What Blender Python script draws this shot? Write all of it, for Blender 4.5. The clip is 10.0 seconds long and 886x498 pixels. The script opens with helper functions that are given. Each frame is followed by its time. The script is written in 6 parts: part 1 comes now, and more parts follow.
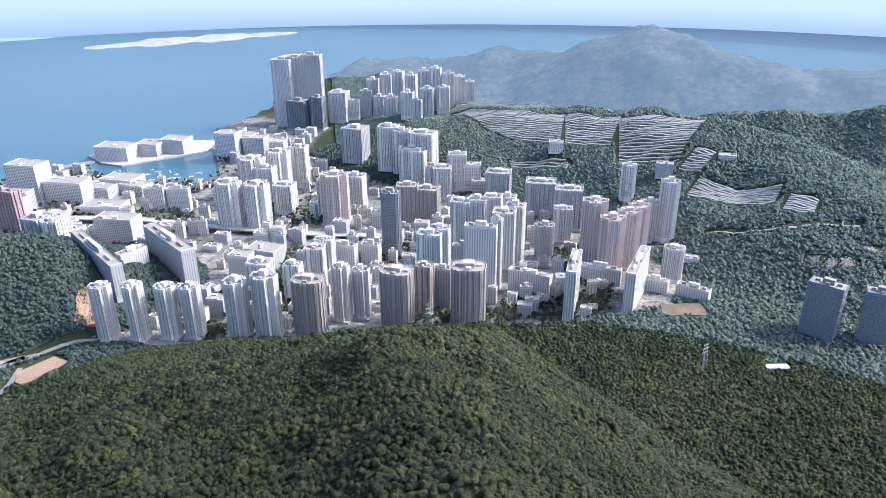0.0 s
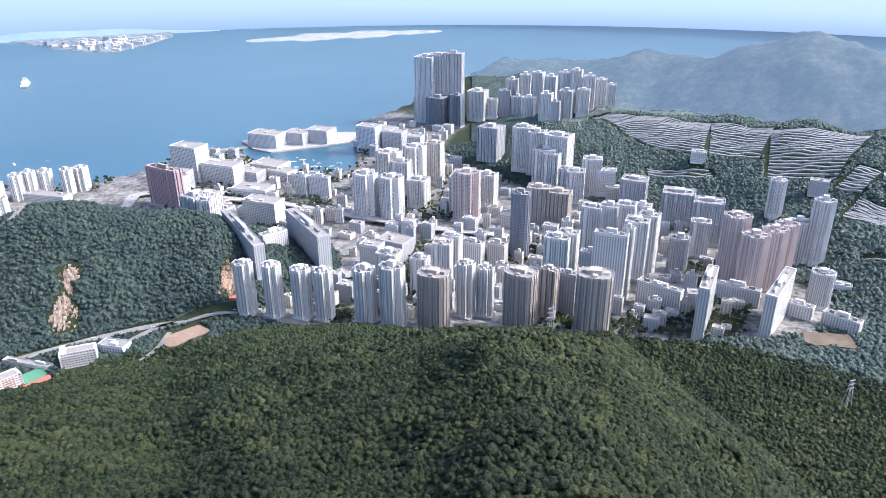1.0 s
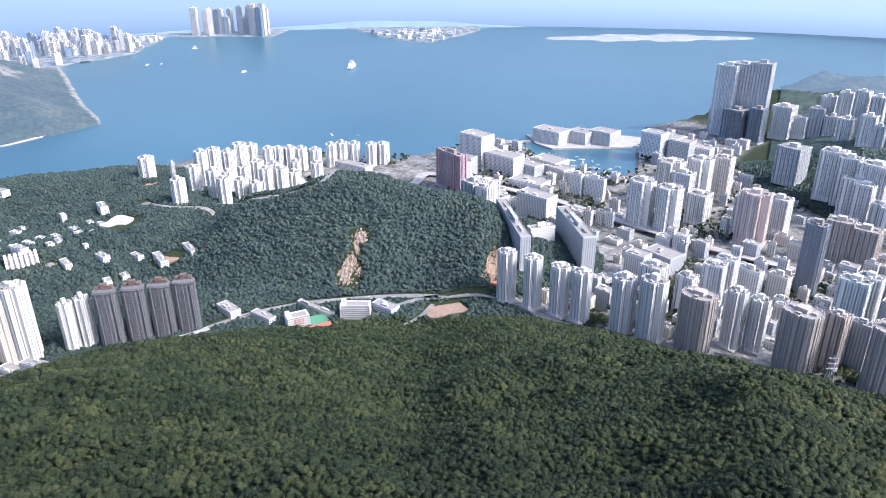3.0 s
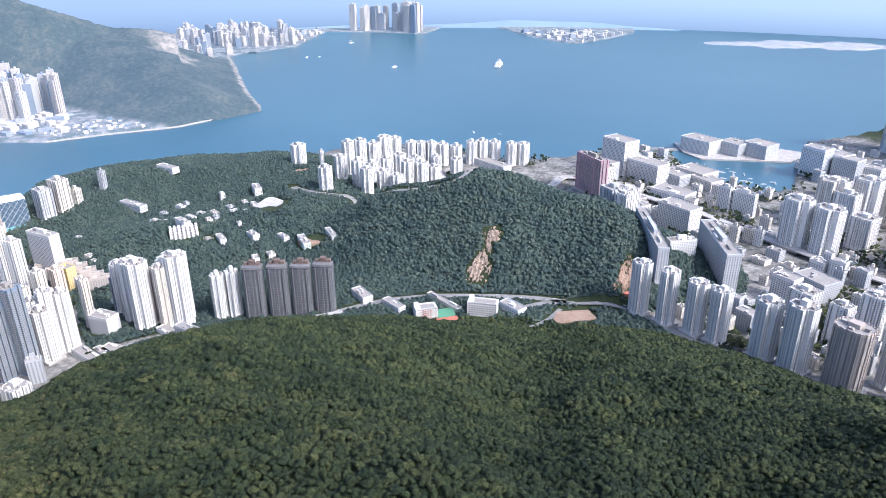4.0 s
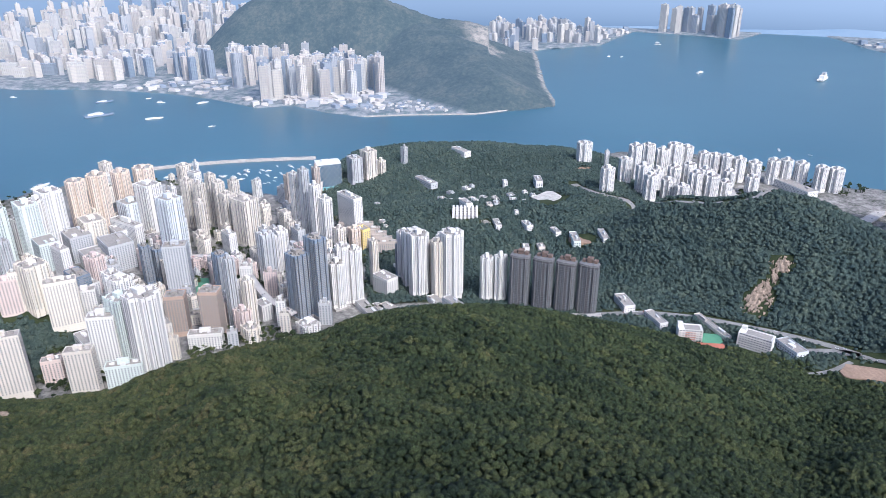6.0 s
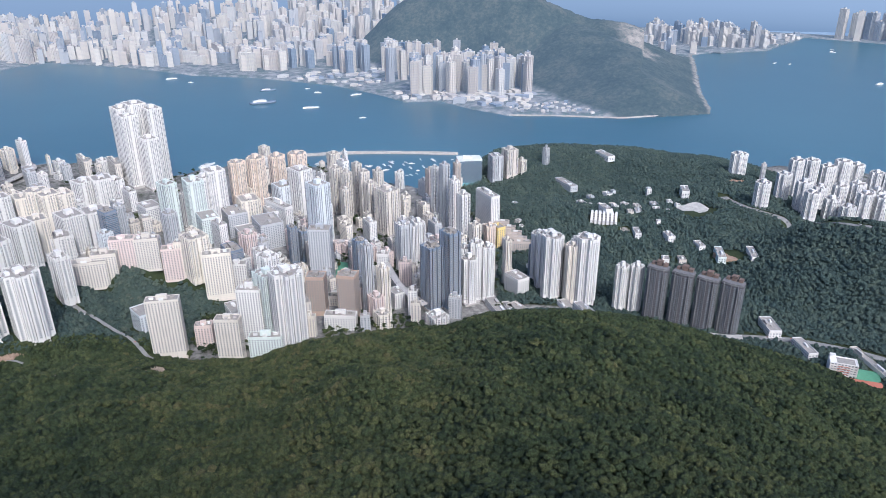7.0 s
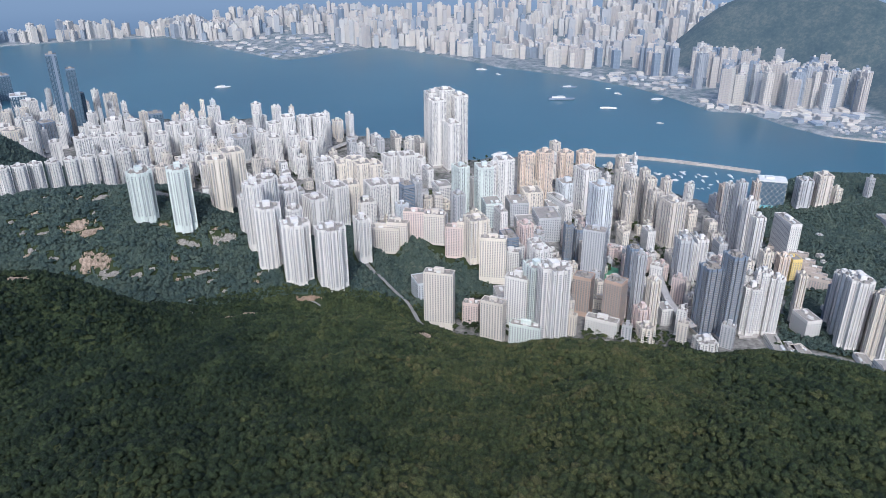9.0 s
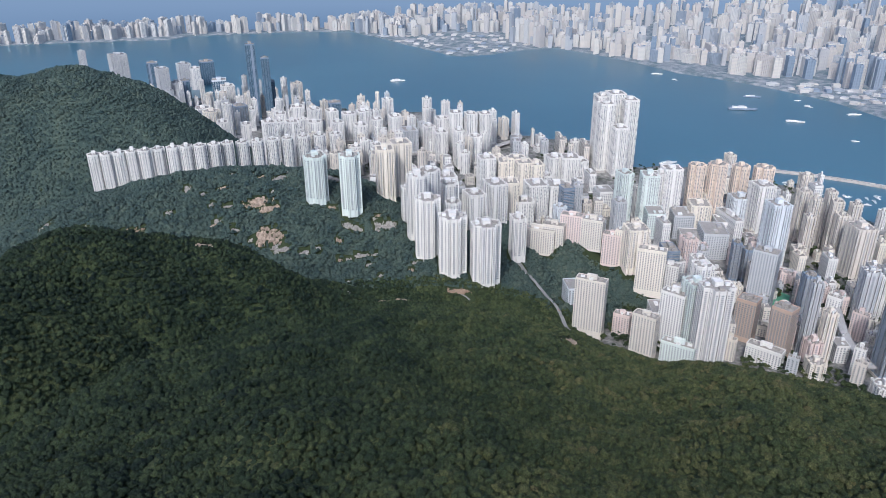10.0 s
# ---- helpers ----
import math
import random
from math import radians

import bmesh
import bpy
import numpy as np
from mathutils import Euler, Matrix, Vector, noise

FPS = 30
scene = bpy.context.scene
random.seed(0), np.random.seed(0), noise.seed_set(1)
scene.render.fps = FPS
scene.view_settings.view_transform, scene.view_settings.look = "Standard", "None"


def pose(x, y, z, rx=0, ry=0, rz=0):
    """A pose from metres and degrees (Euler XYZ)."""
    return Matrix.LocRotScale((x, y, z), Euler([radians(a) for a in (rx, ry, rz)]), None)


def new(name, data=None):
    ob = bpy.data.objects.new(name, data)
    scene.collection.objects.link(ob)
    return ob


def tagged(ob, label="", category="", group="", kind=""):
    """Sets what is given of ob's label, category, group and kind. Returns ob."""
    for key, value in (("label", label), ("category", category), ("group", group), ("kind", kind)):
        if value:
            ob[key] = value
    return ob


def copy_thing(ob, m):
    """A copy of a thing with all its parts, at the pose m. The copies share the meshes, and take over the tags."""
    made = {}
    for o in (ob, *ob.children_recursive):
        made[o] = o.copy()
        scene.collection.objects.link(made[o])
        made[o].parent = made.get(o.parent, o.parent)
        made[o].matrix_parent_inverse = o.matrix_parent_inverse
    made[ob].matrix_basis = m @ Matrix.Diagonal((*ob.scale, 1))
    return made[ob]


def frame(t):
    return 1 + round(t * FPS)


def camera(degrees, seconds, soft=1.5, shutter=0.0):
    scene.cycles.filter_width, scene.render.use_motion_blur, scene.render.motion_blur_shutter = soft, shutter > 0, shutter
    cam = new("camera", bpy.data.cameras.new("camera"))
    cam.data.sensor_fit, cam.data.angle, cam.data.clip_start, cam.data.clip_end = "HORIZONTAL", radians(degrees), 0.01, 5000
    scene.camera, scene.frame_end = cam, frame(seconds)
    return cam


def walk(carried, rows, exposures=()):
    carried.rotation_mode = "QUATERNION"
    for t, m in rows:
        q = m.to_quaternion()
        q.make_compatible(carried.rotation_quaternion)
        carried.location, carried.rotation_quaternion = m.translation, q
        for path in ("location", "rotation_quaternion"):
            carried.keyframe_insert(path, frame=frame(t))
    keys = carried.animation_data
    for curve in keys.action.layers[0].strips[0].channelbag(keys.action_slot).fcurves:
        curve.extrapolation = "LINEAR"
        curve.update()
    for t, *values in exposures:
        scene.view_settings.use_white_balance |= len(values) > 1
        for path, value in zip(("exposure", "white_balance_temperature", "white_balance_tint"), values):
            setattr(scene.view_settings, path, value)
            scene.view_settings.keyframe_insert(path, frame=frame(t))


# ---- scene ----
# ---- camera: a drone that hovers at one spot and pans to its left ----
EYE = (0.0, 0.0, 570.0)
cam = camera(64.15, 10.0, soft=0.85)
TURN = [
    (0.0, 0.0, -24.0, 0.2), (0.5, 5.418, -23.96, 0.24), (1.0, 11.16, -23.95, 0.28), (1.5, 16.916, -23.925, 0.29),
    (2.0, 22.676, -23.91, 0.3), (2.5, 28.477, -23.88, 0.3), (4.0, 45.936, -23.83, 0.26), (4.5, 51.812, -23.835, 0.24),
    (5.0, 57.671, -23.85, 0.22), (5.5, 63.575, -23.86, 0.21), (7.0, 81.291, -23.91, 0.24), (7.5, 87.153, -23.925, 0.27),
    (8.0, 93.018, -23.923, 0.27), (8.5, 98.991, -23.92, 0.26), (9.0, 105.135, -23.89, 0.25), (9.5, 111.543, -23.88, 0.26),
    (10.0, 118.689, -23.867, 0.27),
]
GAIN = [(0.0, 1.32, 5450, 15), (2.5, 1.26, 5400, 15), (4.0, 1.14, 5350, 15), (5.5, 0.86, 5300, 14), (7.5, 0.41, 5270, 12), (10.0, 0.31, 5280, 11)]
walk(cam, [(t, pose(*EYE, 90 + pitch, roll, yaw)) for t, yaw, pitch, roll in TURN], GAIN)

# ---- daylight ----
SUN_AZ, SUN_EL = 78.0, 42.0          # clockwise from +Y, above the horizon
world = bpy.data.worlds.new("world")
scene.world = world
world.use_nodes = True
wn = world.node_tree.nodes
sky = wn.new("ShaderNodeTexSky")
sky.sky_type, sky.sun_disc = "NISHITA", False
sky.sun_elevation, sky.sun_rotation = radians(SUN_EL), radians(SUN_AZ)
sky.air_density, sky.dust_density, sky.ozone_density = 1.0, 5.0, 1.0
world.node_tree.links.new(sky.outputs[0], wn["Background"].inputs[0])
wn["Background"].inputs[1].default_value = 0.15
sun = new("sun", bpy.data.lights.new("sun", "SUN"))
sun.data.energy, sun.data.angle, sun.data.color = 2.0, radians(0.5), (1.0, 0.875, 0.71)
sa, se = radians(SUN_AZ), radians(SUN_EL)
toward = Vector((math.sin(sa) * math.cos(se), math.cos(sa) * math.cos(se), math.sin(se)))
sun.matrix_world = Matrix.Translation(toward * 3000) @ toward.to_track_quat("Z", "Y").to_matrix().to_4x4()


# ---- materials ----
class Nodes:
    """A small helper round one material's node tree."""

    def __init__(self, name, rough=0.8, metal=0.0, spec=0.3):
        self.mat = bpy.data.materials.new(name)
        self.mat.use_nodes = True
        self.tree = self.mat.node_tree
        self.bsdf = self.tree.nodes["Principled BSDF"]
        self.bsdf.inputs["Roughness"].default_value = rough
        self.bsdf.inputs["Metallic"].default_value = metal
        self.bsdf.inputs["Specular IOR Level"].default_value = spec

    def node(self, kind, **values):
        n = self.tree.nodes.new(kind)
        for key, value in values.items():
            if key == "op":
                n.operation = value
            elif key == "blend":
                n.data_type, n.blend_type = "RGBA", value
            elif key == "attr":
                n.attribute_name = value
        return n

    def link(self, a, b):
        self.tree.links.new(a, b)

    def coords(self, what="Object"):
        return self.node("ShaderNodeTexCoord").outputs[what]

    def noise(self, scale, detail=4.0, rough=0.6, vec=None, stretch=None):
        n = self.node("ShaderNodeTexNoise")
        n.inputs["Scale"].default_value = scale
        n.inputs["Detail"].default_value = detail
        n.inputs["Roughness"].default_value = rough
        vec = vec or self.coords()
        if stretch:
            m = self.node("ShaderNodeMapping")
            m.inputs["Scale"].default_value = stretch
            self.link(vec, m.inputs["Vector"])
            vec = m.outputs[0]
        self.link(vec, n.inputs["Vector"])
        return n.outputs["Fac"]

    def math(self, op, a, b=None, clamp=False):
        n = self.node("ShaderNodeMath", op=op)
        n.use_clamp = clamp
        for i, v in enumerate((a, b)):
            if v is None:
                continue
            if isinstance(v, (int, float)):
                n.inputs[i].default_value = v
            else:
                self.link(v, n.inputs[i])
        return n.outputs[0]

    def ramp(self, fac, stops):
        n = self.node("ShaderNodeValToRGB")
        el = n.color_ramp.elements
        while len(el) < len(stops):
            el.new(0.5)
        for e, (pos, col) in zip(el, stops):
            e.position, e.color = pos, (*col, 1)
        self.link(fac, n.inputs[0])
        return n.outputs[0]

    def mix(self, fac, a, b, blend="MIX"):
        n = self.node("ShaderNodeMix", blend=blend)
        for sock, v in ((n.inputs[0], fac), (n.inputs[6], a), (n.inputs[7], b)):
            if isinstance(v, (int, float)):
                sock.default_value = v
            elif isinstance(v, tuple):
                sock.default_value = (*v, 1)
            else:
                self.link(v, sock)
        return n.outputs[2]

    def base(self, col):
        if isinstance(col, tuple):
            self.bsdf.inputs["Base Color"].default_value = (*col, 1)
        else:
            self.link(col, self.bsdf.inputs["Base Color"])
        return self

    def bump(self, height, strength=0.4, dist=0.5):
        n = self.node("ShaderNodeBump")
        n.inputs["Strength"].default_value = strength
        n.inputs["Distance"].default_value = dist
        self.link(height, n.inputs["Height"])
        self.link(n.outputs[0], self.bsdf.inputs["Normal"])
        return self


def plain(name, col, rough=0.8, metal=0.0, var=0.12, scale=0.15, spec=0.3):
    """A painted or bare surface with broad stains and a finer grain."""
    n = Nodes(name, rough, metal, spec)
    both = n.mix(0.5, n.noise(scale), n.noise(scale * 9))
    dark = tuple(c * (1 - 2.2 * var) for c in col)
    light = tuple(min(1, c * (1 + 0.8 * var)) for c in col)
    return n.base(n.ramp(both, [(0.3, dark), (0.7, light)])).mat


def wall_paint(name, col, stripe=0.16):
    """Facade paint: rain streaks, floor joints each 3 m, a tint that differs a little from house to house."""
    n = Nodes(name, 0.75, 0, 0.25)
    xyz = n.coords()
    streak = n.noise(0.5, 3, 0.6, xyz, (1, 1, 0.05))
    blot = n.noise(0.06, 3, 0.5, xyz)
    sep = n.node("ShaderNodeSeparateXYZ")
    n.link(xyz, sep.inputs[0])
    joint = n.math("LESS_THAN", n.math("FRACT", n.math("DIVIDE", sep.outputs[2], 3.0)), 0.3)
    rnd = n.node("ShaderNodeObjectInfo").outputs["Random"]
    c = n.ramp(n.mix(0.5, streak, blot), [(0.28, tuple(v * 0.80 for v in col)), (0.60, col)])
    c = n.mix(n.math("MULTIPLY", joint, stripe), c, tuple(v * 0.35 for v in col))
    c = n.mix(n.math("MULTIPLY", rnd, 0.16), c, tuple(v * 0.7 for v in col))
    return n.base(c).mat


WALLS = {
    "white": wall_paint("white_facade_paint", (0.69, 0.675, 0.645)),
    "cream": wall_paint("cream_facade_paint", (0.71, 0.655, 0.565)),
    "beige": wall_paint("beige_facade_tile", (0.61, 0.565, 0.50)),
    "grey": wall_paint("grey_facade_tile", (0.46, 0.47, 0.48)),
    "pink": wall_paint("pink_facade_tile", (0.64, 0.53, 0.485)),
    "brown": wall_paint("brown_facade_tile", (0.46, 0.34, 0.27)),
    "tan": wall_paint("tan_facade_tile", (0.47, 0.41, 0.36)),
    "orange": wall_paint("orange_cream_facade", (0.70, 0.585, 0.48)),
    "green": wall_paint("pale_green_facade", (0.62, 0.68, 0.65)),
    "blue": wall_paint("pale_blue_facade", (0.61, 0.645, 0.67)),
    "purple": wall_paint("plum_facade_tile", (0.42, 0.28, 0.31)),
    "umber": wall_paint("dark_umber_cladding", (0.085, 0.085, 0.095)),
    "slate": wall_paint("slate_blue_cladding", (0.20, 0.25, 0.32)),
    "yellow": wall_paint("yellow_facade_paint", (0.75, 0.58, 0.22)),
}


def glass_mat(name, col, rough=0.12):
    n = Nodes(name, rough, 0, 0.5)
    rnd = n.noise(0.35, 2, 0.5)
    return n.base(n.ramp(rnd, [(0.35, tuple(c * 0.5 for c in col)), (0.7, col)])).mat


def band_mat(name, glass, wall):
    """A stack of windows seen from far: glass below, spandrel above, storey by storey."""
    n = Nodes(name, 0.35, 0, 0.4)
    sep = n.node("ShaderNodeSeparateXYZ")
    n.link(n.coords(), sep.inputs[0])
    f = n.math("LESS_THAN", n.math("FRACT", n.math("DIVIDE", sep.outputs[2], 3.0)), 0.42)
    return n.base(n.mix(f, glass, wall)).mat


GLASS = glass_mat("window_glass", (0.25, 0.275, 0.30))
CURTAIN = glass_mat("curtain_wall_glass", (0.10, 0.16, 0.22), 0.08)
BAND = band_mat("window_band", (0.24, 0.26, 0.28), (0.55, 0.54, 0.52))
BAND_DARK = band_mat("window_band_dark", (0.06, 0.08, 0.10), (0.22, 0.22, 0.23))
ROOF = plain("roof_screed", (0.31, 0.29, 0.265), 0.9, var=0.2, scale=0.3)
CONCRETE = plain("concrete", (0.42, 0.40, 0.375), 0.9, var=0.18, scale=0.08)
BALCONY = plain("balcony_edge", (0.40, 0.36, 0.32), 0.85, var=0.2, scale=0.3)
PALE = plain("white_roof_sheet", (0.66, 0.66, 0.64), 0.6, var=0.1, scale=0.1)
DECK = plain("weathered_pale_deck", (0.50, 0.475, 0.43), 0.9, var=0.28, scale=0.09)
ROADWAY = plain("worn_pale_roadway", (0.24, 0.235, 0.225), 0.9, var=0.2, scale=0.06)
ASPHALT = plain("asphalt", (0.075, 0.075, 0.08), 0.9, var=0.2, scale=0.05)
METAL = plain("painted_steel", (0.45, 0.46, 0.47), 0.5, 0.3, var=0.1, scale=0.5)
ROCK = plain("bare_ochre_rock", (0.37, 0.29, 0.22), 0.95, var=0.38, scale=0.16)
STONE = plain("grey_boulder", (0.33, 0.31, 0.28), 0.95, var=0.38, scale=0.25)
CLAY = plain("red_clay_court", (0.42, 0.15, 0.10), 0.9, var=0.12, scale=0.1)
TURF = plain("green_court", (0.10, 0.26, 0.16), 0.9, var=0.12, scale=0.1)
AQUA = plain("aqua_roof", (0.20, 0.45, 0.50), 0.7, var=0.12, scale=0.1)
SAND = plain("sand_and_gravel", (0.31, 0.22, 0.16), 0.95, var=0.2, scale=0.03)
EARTH = plain("worn_brown_earth", (0.17, 0.135, 0.095), 0.95, var=0.25, scale=0.05)
LEDGE = plain("grey_brown_ledge", (0.17, 0.17, 0.175), 0.85, var=0.2, scale=0.3)
RUST = plain("red_brown_roof_tile", (0.17, 0.125, 0.105), 0.85, var=0.2, scale=0.3)
TERRACE = plain("terrace_masonry", (0.28, 0.285, 0.27), 0.9, var=0.3, scale=0.12)

# water: dark body, rippled skin
wat = Nodes("sea_water", 0.30, 0, 0.5)
wat.base(wat.ramp(wat.noise(0.0012, 3, 0.5), [(0.3, (0.030, 0.088, 0.128)), (0.7, (0.046, 0.115, 0.155))]))
wat.bump(wat.mix(0.6, wat.noise(0.05, 3, 0.55), wat.noise(0.008, 4, 0.6)), 0.12, 2.0)

# woods: each crown its own green, some dry and brown
def leaf_mat(name, stops, wide=0.010, grain=1.0):
    leaf = Nodes(name, 0.75, 0, 0.15)
    crown = leaf.node("ShaderNodeAttribute", attr="crown").outputs["Fac"]
    fine = leaf.noise(0.9, 5, 0.75)
    lc = leaf.ramp(leaf.mix(0.42, crown, leaf.noise(wide, 4, 0.6)), list(zip((0.18, 0.36, 0.52, 0.70, 0.9), stops)))
    speck = leaf.noise(2.6, 3, 0.7)
    lc = leaf.mix(0.45 * grain, lc, leaf.ramp(speck, [(0.36, (0.25, 0.28, 0.28)), (0.60, (1.9, 1.85, 1.6))]), "MULTIPLY")
    lc = leaf.mix(0.75 * grain, lc, leaf.ramp(fine, [(0.32, (0.2, 0.2, 0.2)), (0.62, (1.5, 1.5, 1.5))]), "MULTIPLY")
    return leaf.base(lc).bump(fine, 1.0, 2.4).mat


LEAF = leaf_mat("broadleaf_canopy", ((0.007, 0.014, 0.012), (0.019, 0.031, 0.017), (0.038, 0.053, 0.0245), (0.075, 0.085, 0.035), (0.126, 0.108, 0.055)))
# same woods farther off: haze painted into the leaf colour, thickest in the east
HILL_LEAF_HAZED = leaf_mat("hill_canopy_painted_haze", ((0.026, 0.046, 0.050), (0.038, 0.060, 0.060), (0.054, 0.078, 0.070), (0.078, 0.102, 0.082), (0.115, 0.126, 0.098)), 0.014, 0.7)
EAST_LEAF_HAZED = leaf_mat("east_canopy_painted_haze", ((0.055, 0.084, 0.082), (0.078, 0.110, 0.100), (0.105, 0.138, 0.120), (0.130, 0.160, 0.135), (0.155, 0.170, 0.140)), 0.012, 0.6)

# hills of the far distance, the veil of air painted on as blue emission
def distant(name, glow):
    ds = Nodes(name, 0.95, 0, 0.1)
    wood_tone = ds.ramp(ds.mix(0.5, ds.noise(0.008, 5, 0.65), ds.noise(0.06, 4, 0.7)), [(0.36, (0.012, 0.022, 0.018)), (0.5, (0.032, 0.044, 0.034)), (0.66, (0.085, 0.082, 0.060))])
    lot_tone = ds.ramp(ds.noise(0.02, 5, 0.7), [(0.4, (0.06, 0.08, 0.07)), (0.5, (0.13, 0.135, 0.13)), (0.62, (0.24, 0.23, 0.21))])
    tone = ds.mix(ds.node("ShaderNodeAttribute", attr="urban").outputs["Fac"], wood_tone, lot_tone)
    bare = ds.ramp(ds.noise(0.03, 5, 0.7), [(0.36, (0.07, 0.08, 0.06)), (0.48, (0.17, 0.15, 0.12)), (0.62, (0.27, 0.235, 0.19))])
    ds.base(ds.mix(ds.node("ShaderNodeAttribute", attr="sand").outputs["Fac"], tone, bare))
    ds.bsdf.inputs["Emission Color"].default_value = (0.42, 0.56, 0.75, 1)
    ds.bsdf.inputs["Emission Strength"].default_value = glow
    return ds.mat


DISTANT = distant("distant_shore_painted_haze", 0.13)
DISTANT_EAST = distant("distant_hills_painted_haze", 0.17)

# bare sand across the bay, haze painted over it as blue-grey emission
fs = Nodes("far_sand_painted_haze", 1.0, 0, 0.0)
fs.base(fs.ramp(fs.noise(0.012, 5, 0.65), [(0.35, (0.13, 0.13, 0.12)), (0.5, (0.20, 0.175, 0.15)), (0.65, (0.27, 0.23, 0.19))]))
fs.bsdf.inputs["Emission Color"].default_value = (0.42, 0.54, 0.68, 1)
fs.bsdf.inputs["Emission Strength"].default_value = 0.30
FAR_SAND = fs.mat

# low far hills: their veil of air is blue emission, not real haze
vl = Nodes("far_ridge_painted_haze", 1.0, 0, 0.0)
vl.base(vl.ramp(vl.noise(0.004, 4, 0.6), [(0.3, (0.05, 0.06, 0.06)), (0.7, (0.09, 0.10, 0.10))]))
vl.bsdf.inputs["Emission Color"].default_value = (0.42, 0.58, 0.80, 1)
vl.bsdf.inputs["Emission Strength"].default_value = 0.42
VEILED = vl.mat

# bare ground, streets and lots; scrub where the attribute says so
gr = Nodes("ground_soil_and_paving", 0.95, 0, 0.2)
urban = gr.node("ShaderNodeAttribute", attr="urban").outputs["Fac"]
street = gr.ramp(gr.mix(0.5, gr.noise(0.02, 4, 0.7), gr.noise(0.11, 4, 0.7)), [(0.38, (0.032, 0.045, 0.022)), (0.45, (0.11, 0.11, 0.10)), (0.55, (0.23, 0.22, 0.205)), (0.68, (0.42, 0.41, 0.38))])
scrub = gr.ramp(gr.mix(0.55, gr.noise(0.05, 5, 0.7), gr.noise(0.55, 4, 0.75)), [(0.35, (0.020, 0.032, 0.014)), (0.6, (0.040, 0.050, 0.022)), (0.8, (0.10, 0.085, 0.05))])
gr.base(gr.mix(urban, scrub, street))
GROUND = gr.mat


# ---- the lie of the land ----
def polar(x, y):
    return np.hypot(x, y), np.degrees(np.arctan2(-x, y))


def table(text):
    rows = [[float(v) for v in pair.split(":")] for pair in text.split()]
    return [r[0] for r in rows], [r[1] for r in rows]


# by bearing (degrees, anticlockwise from +Y): metres out to the foot of the mountain, the edge of town, the shore
FOOT = table("-180:600 -60:560 -33:640 -22:700 -12:800 -4:925 5:915 14:915 21:950 29:960 36:915 44:945 50:960 57:975 63:995 68:1000 77:970 81:925 87:912 94:900 99:875 104:900 108:950 113:1010 118:1020 126:1040 135:1040 150:1000 180:600")
TOWN = table("-180:5000 -60:5000 -24:5000 -22.5:1500 -20:1060 -16:994 -10:945 -4:925 5:915 14:915 21:950 29:1010 32:1150 36:1150 44:1150 50:1150 57:1150 63:1150 66:1100 68:1000 77:970 81:925 87:912 94:900 99:875 104:900 108:950 113:1035 120:1190 125:1400 130:1530 146:1760 155:1900 180:5000")
SHORE = table("-180:9000 -70:9000 -45:3200 -10:3200 4:3100 8.8:2850 13:2620 18.2:2344 18.4:2150 15:2000 20:1800 26:1900 28:2090 32:2060 36:1955 40:1912 45:2010 50:2090 58:2000 63:2010 70:2040 75:2015 77:1990 79:1730 82:1640 86:1700 90:1850 98:1950 103:1900 108:2123 112:2183 115:2225 120:2480 126:2550 132:2745 140:3000 150:3600 152:9000 180:9000")
# the far shore
FAR = table("-180:9000 30.6:9000 31.3:4860 33.5:4500 35.8:4272 37.5:4400 39.2:4578 41:4900 42:5060 46:5060 47.4:4690 50.1:4800 52.9:4860 55:4900 57.2:4255 59:4150 60.3:4060 60.48:2610 64:2520 68:2465 72:2470 76:2430 79:2520 81.6:2660 84.4:2650 87:2820 90:3000 95.6:3240 100.6:3404 104:3670 106.7:3860 110:4090 112.5:3990 114.9:3830 117:3750 118:3765 121.6:4190 126:4860 128:4900 138:4900 139.2:4760 145:4860 150:4950 160:5050 180:9000")
# behind the cape its coast draws back: by range, the bearing of the waterline
CAPE = ([2400, 2630, 2878, 3196, 3671, 3960, 4040, 4100], [60.3, 60.48, 61.31, 61.8, 62.2, 62.4, 61.4, 50.0])


def curve(pts, n=4):
    """A smooth line through pts (Catmull-Rom)."""
    out = []
    for i in range(len(pts) - 1):
        p0, p1, p2, p3 = (Vector(pts[min(max(j, 0), len(pts) - 1)]) for j in (i - 1, i, i + 1, i + 2))
        for k in range(n):
            t = k / n
            out.append(tuple(0.5 * (2 * p1 + (p2 - p0) * t + (2 * p0 - 5 * p1 + 4 * p2 - p3) * t * t + (3 * p1 - p0 - 3 * p2 + p3) * t ** 3)))
    return out + [tuple(pts[-1])]


def ridge(x, y, pts, width, power=1.0):
    """Height of a ridge that runs through pts (x, y, z) and falls away to nothing within width."""
    best = np.zeros_like(x)
    px, py = [p[0] for p in pts], [p[1] for p in pts]
    near = (x > min(px) - width) & (x < max(px) + width) & (y > min(py) - width) & (y < max(py) + width)
    if not near.any():
        return best
    xs, ys = x[near], y[near]
    top = np.zeros_like(xs)
    for (ax, ay, az), (bx, by, bz) in zip(pts, pts[1:]):
        dx, dy = bx - ax, by - ay
        k = np.clip(((xs - ax) * dx + (ys - ay) * dy) / (dx * dx + dy * dy), 0, 1)
        u = np.minimum(np.hypot(xs - ax - k * dx, ys - ay - k * dy) / width, 1)
        if power != 1:
            u = u ** power
        top = np.maximum(top, (az + k * (bz - az)) * (1 - u) ** 2 * (1 + 2 * u))
    best[near] = top
    return best


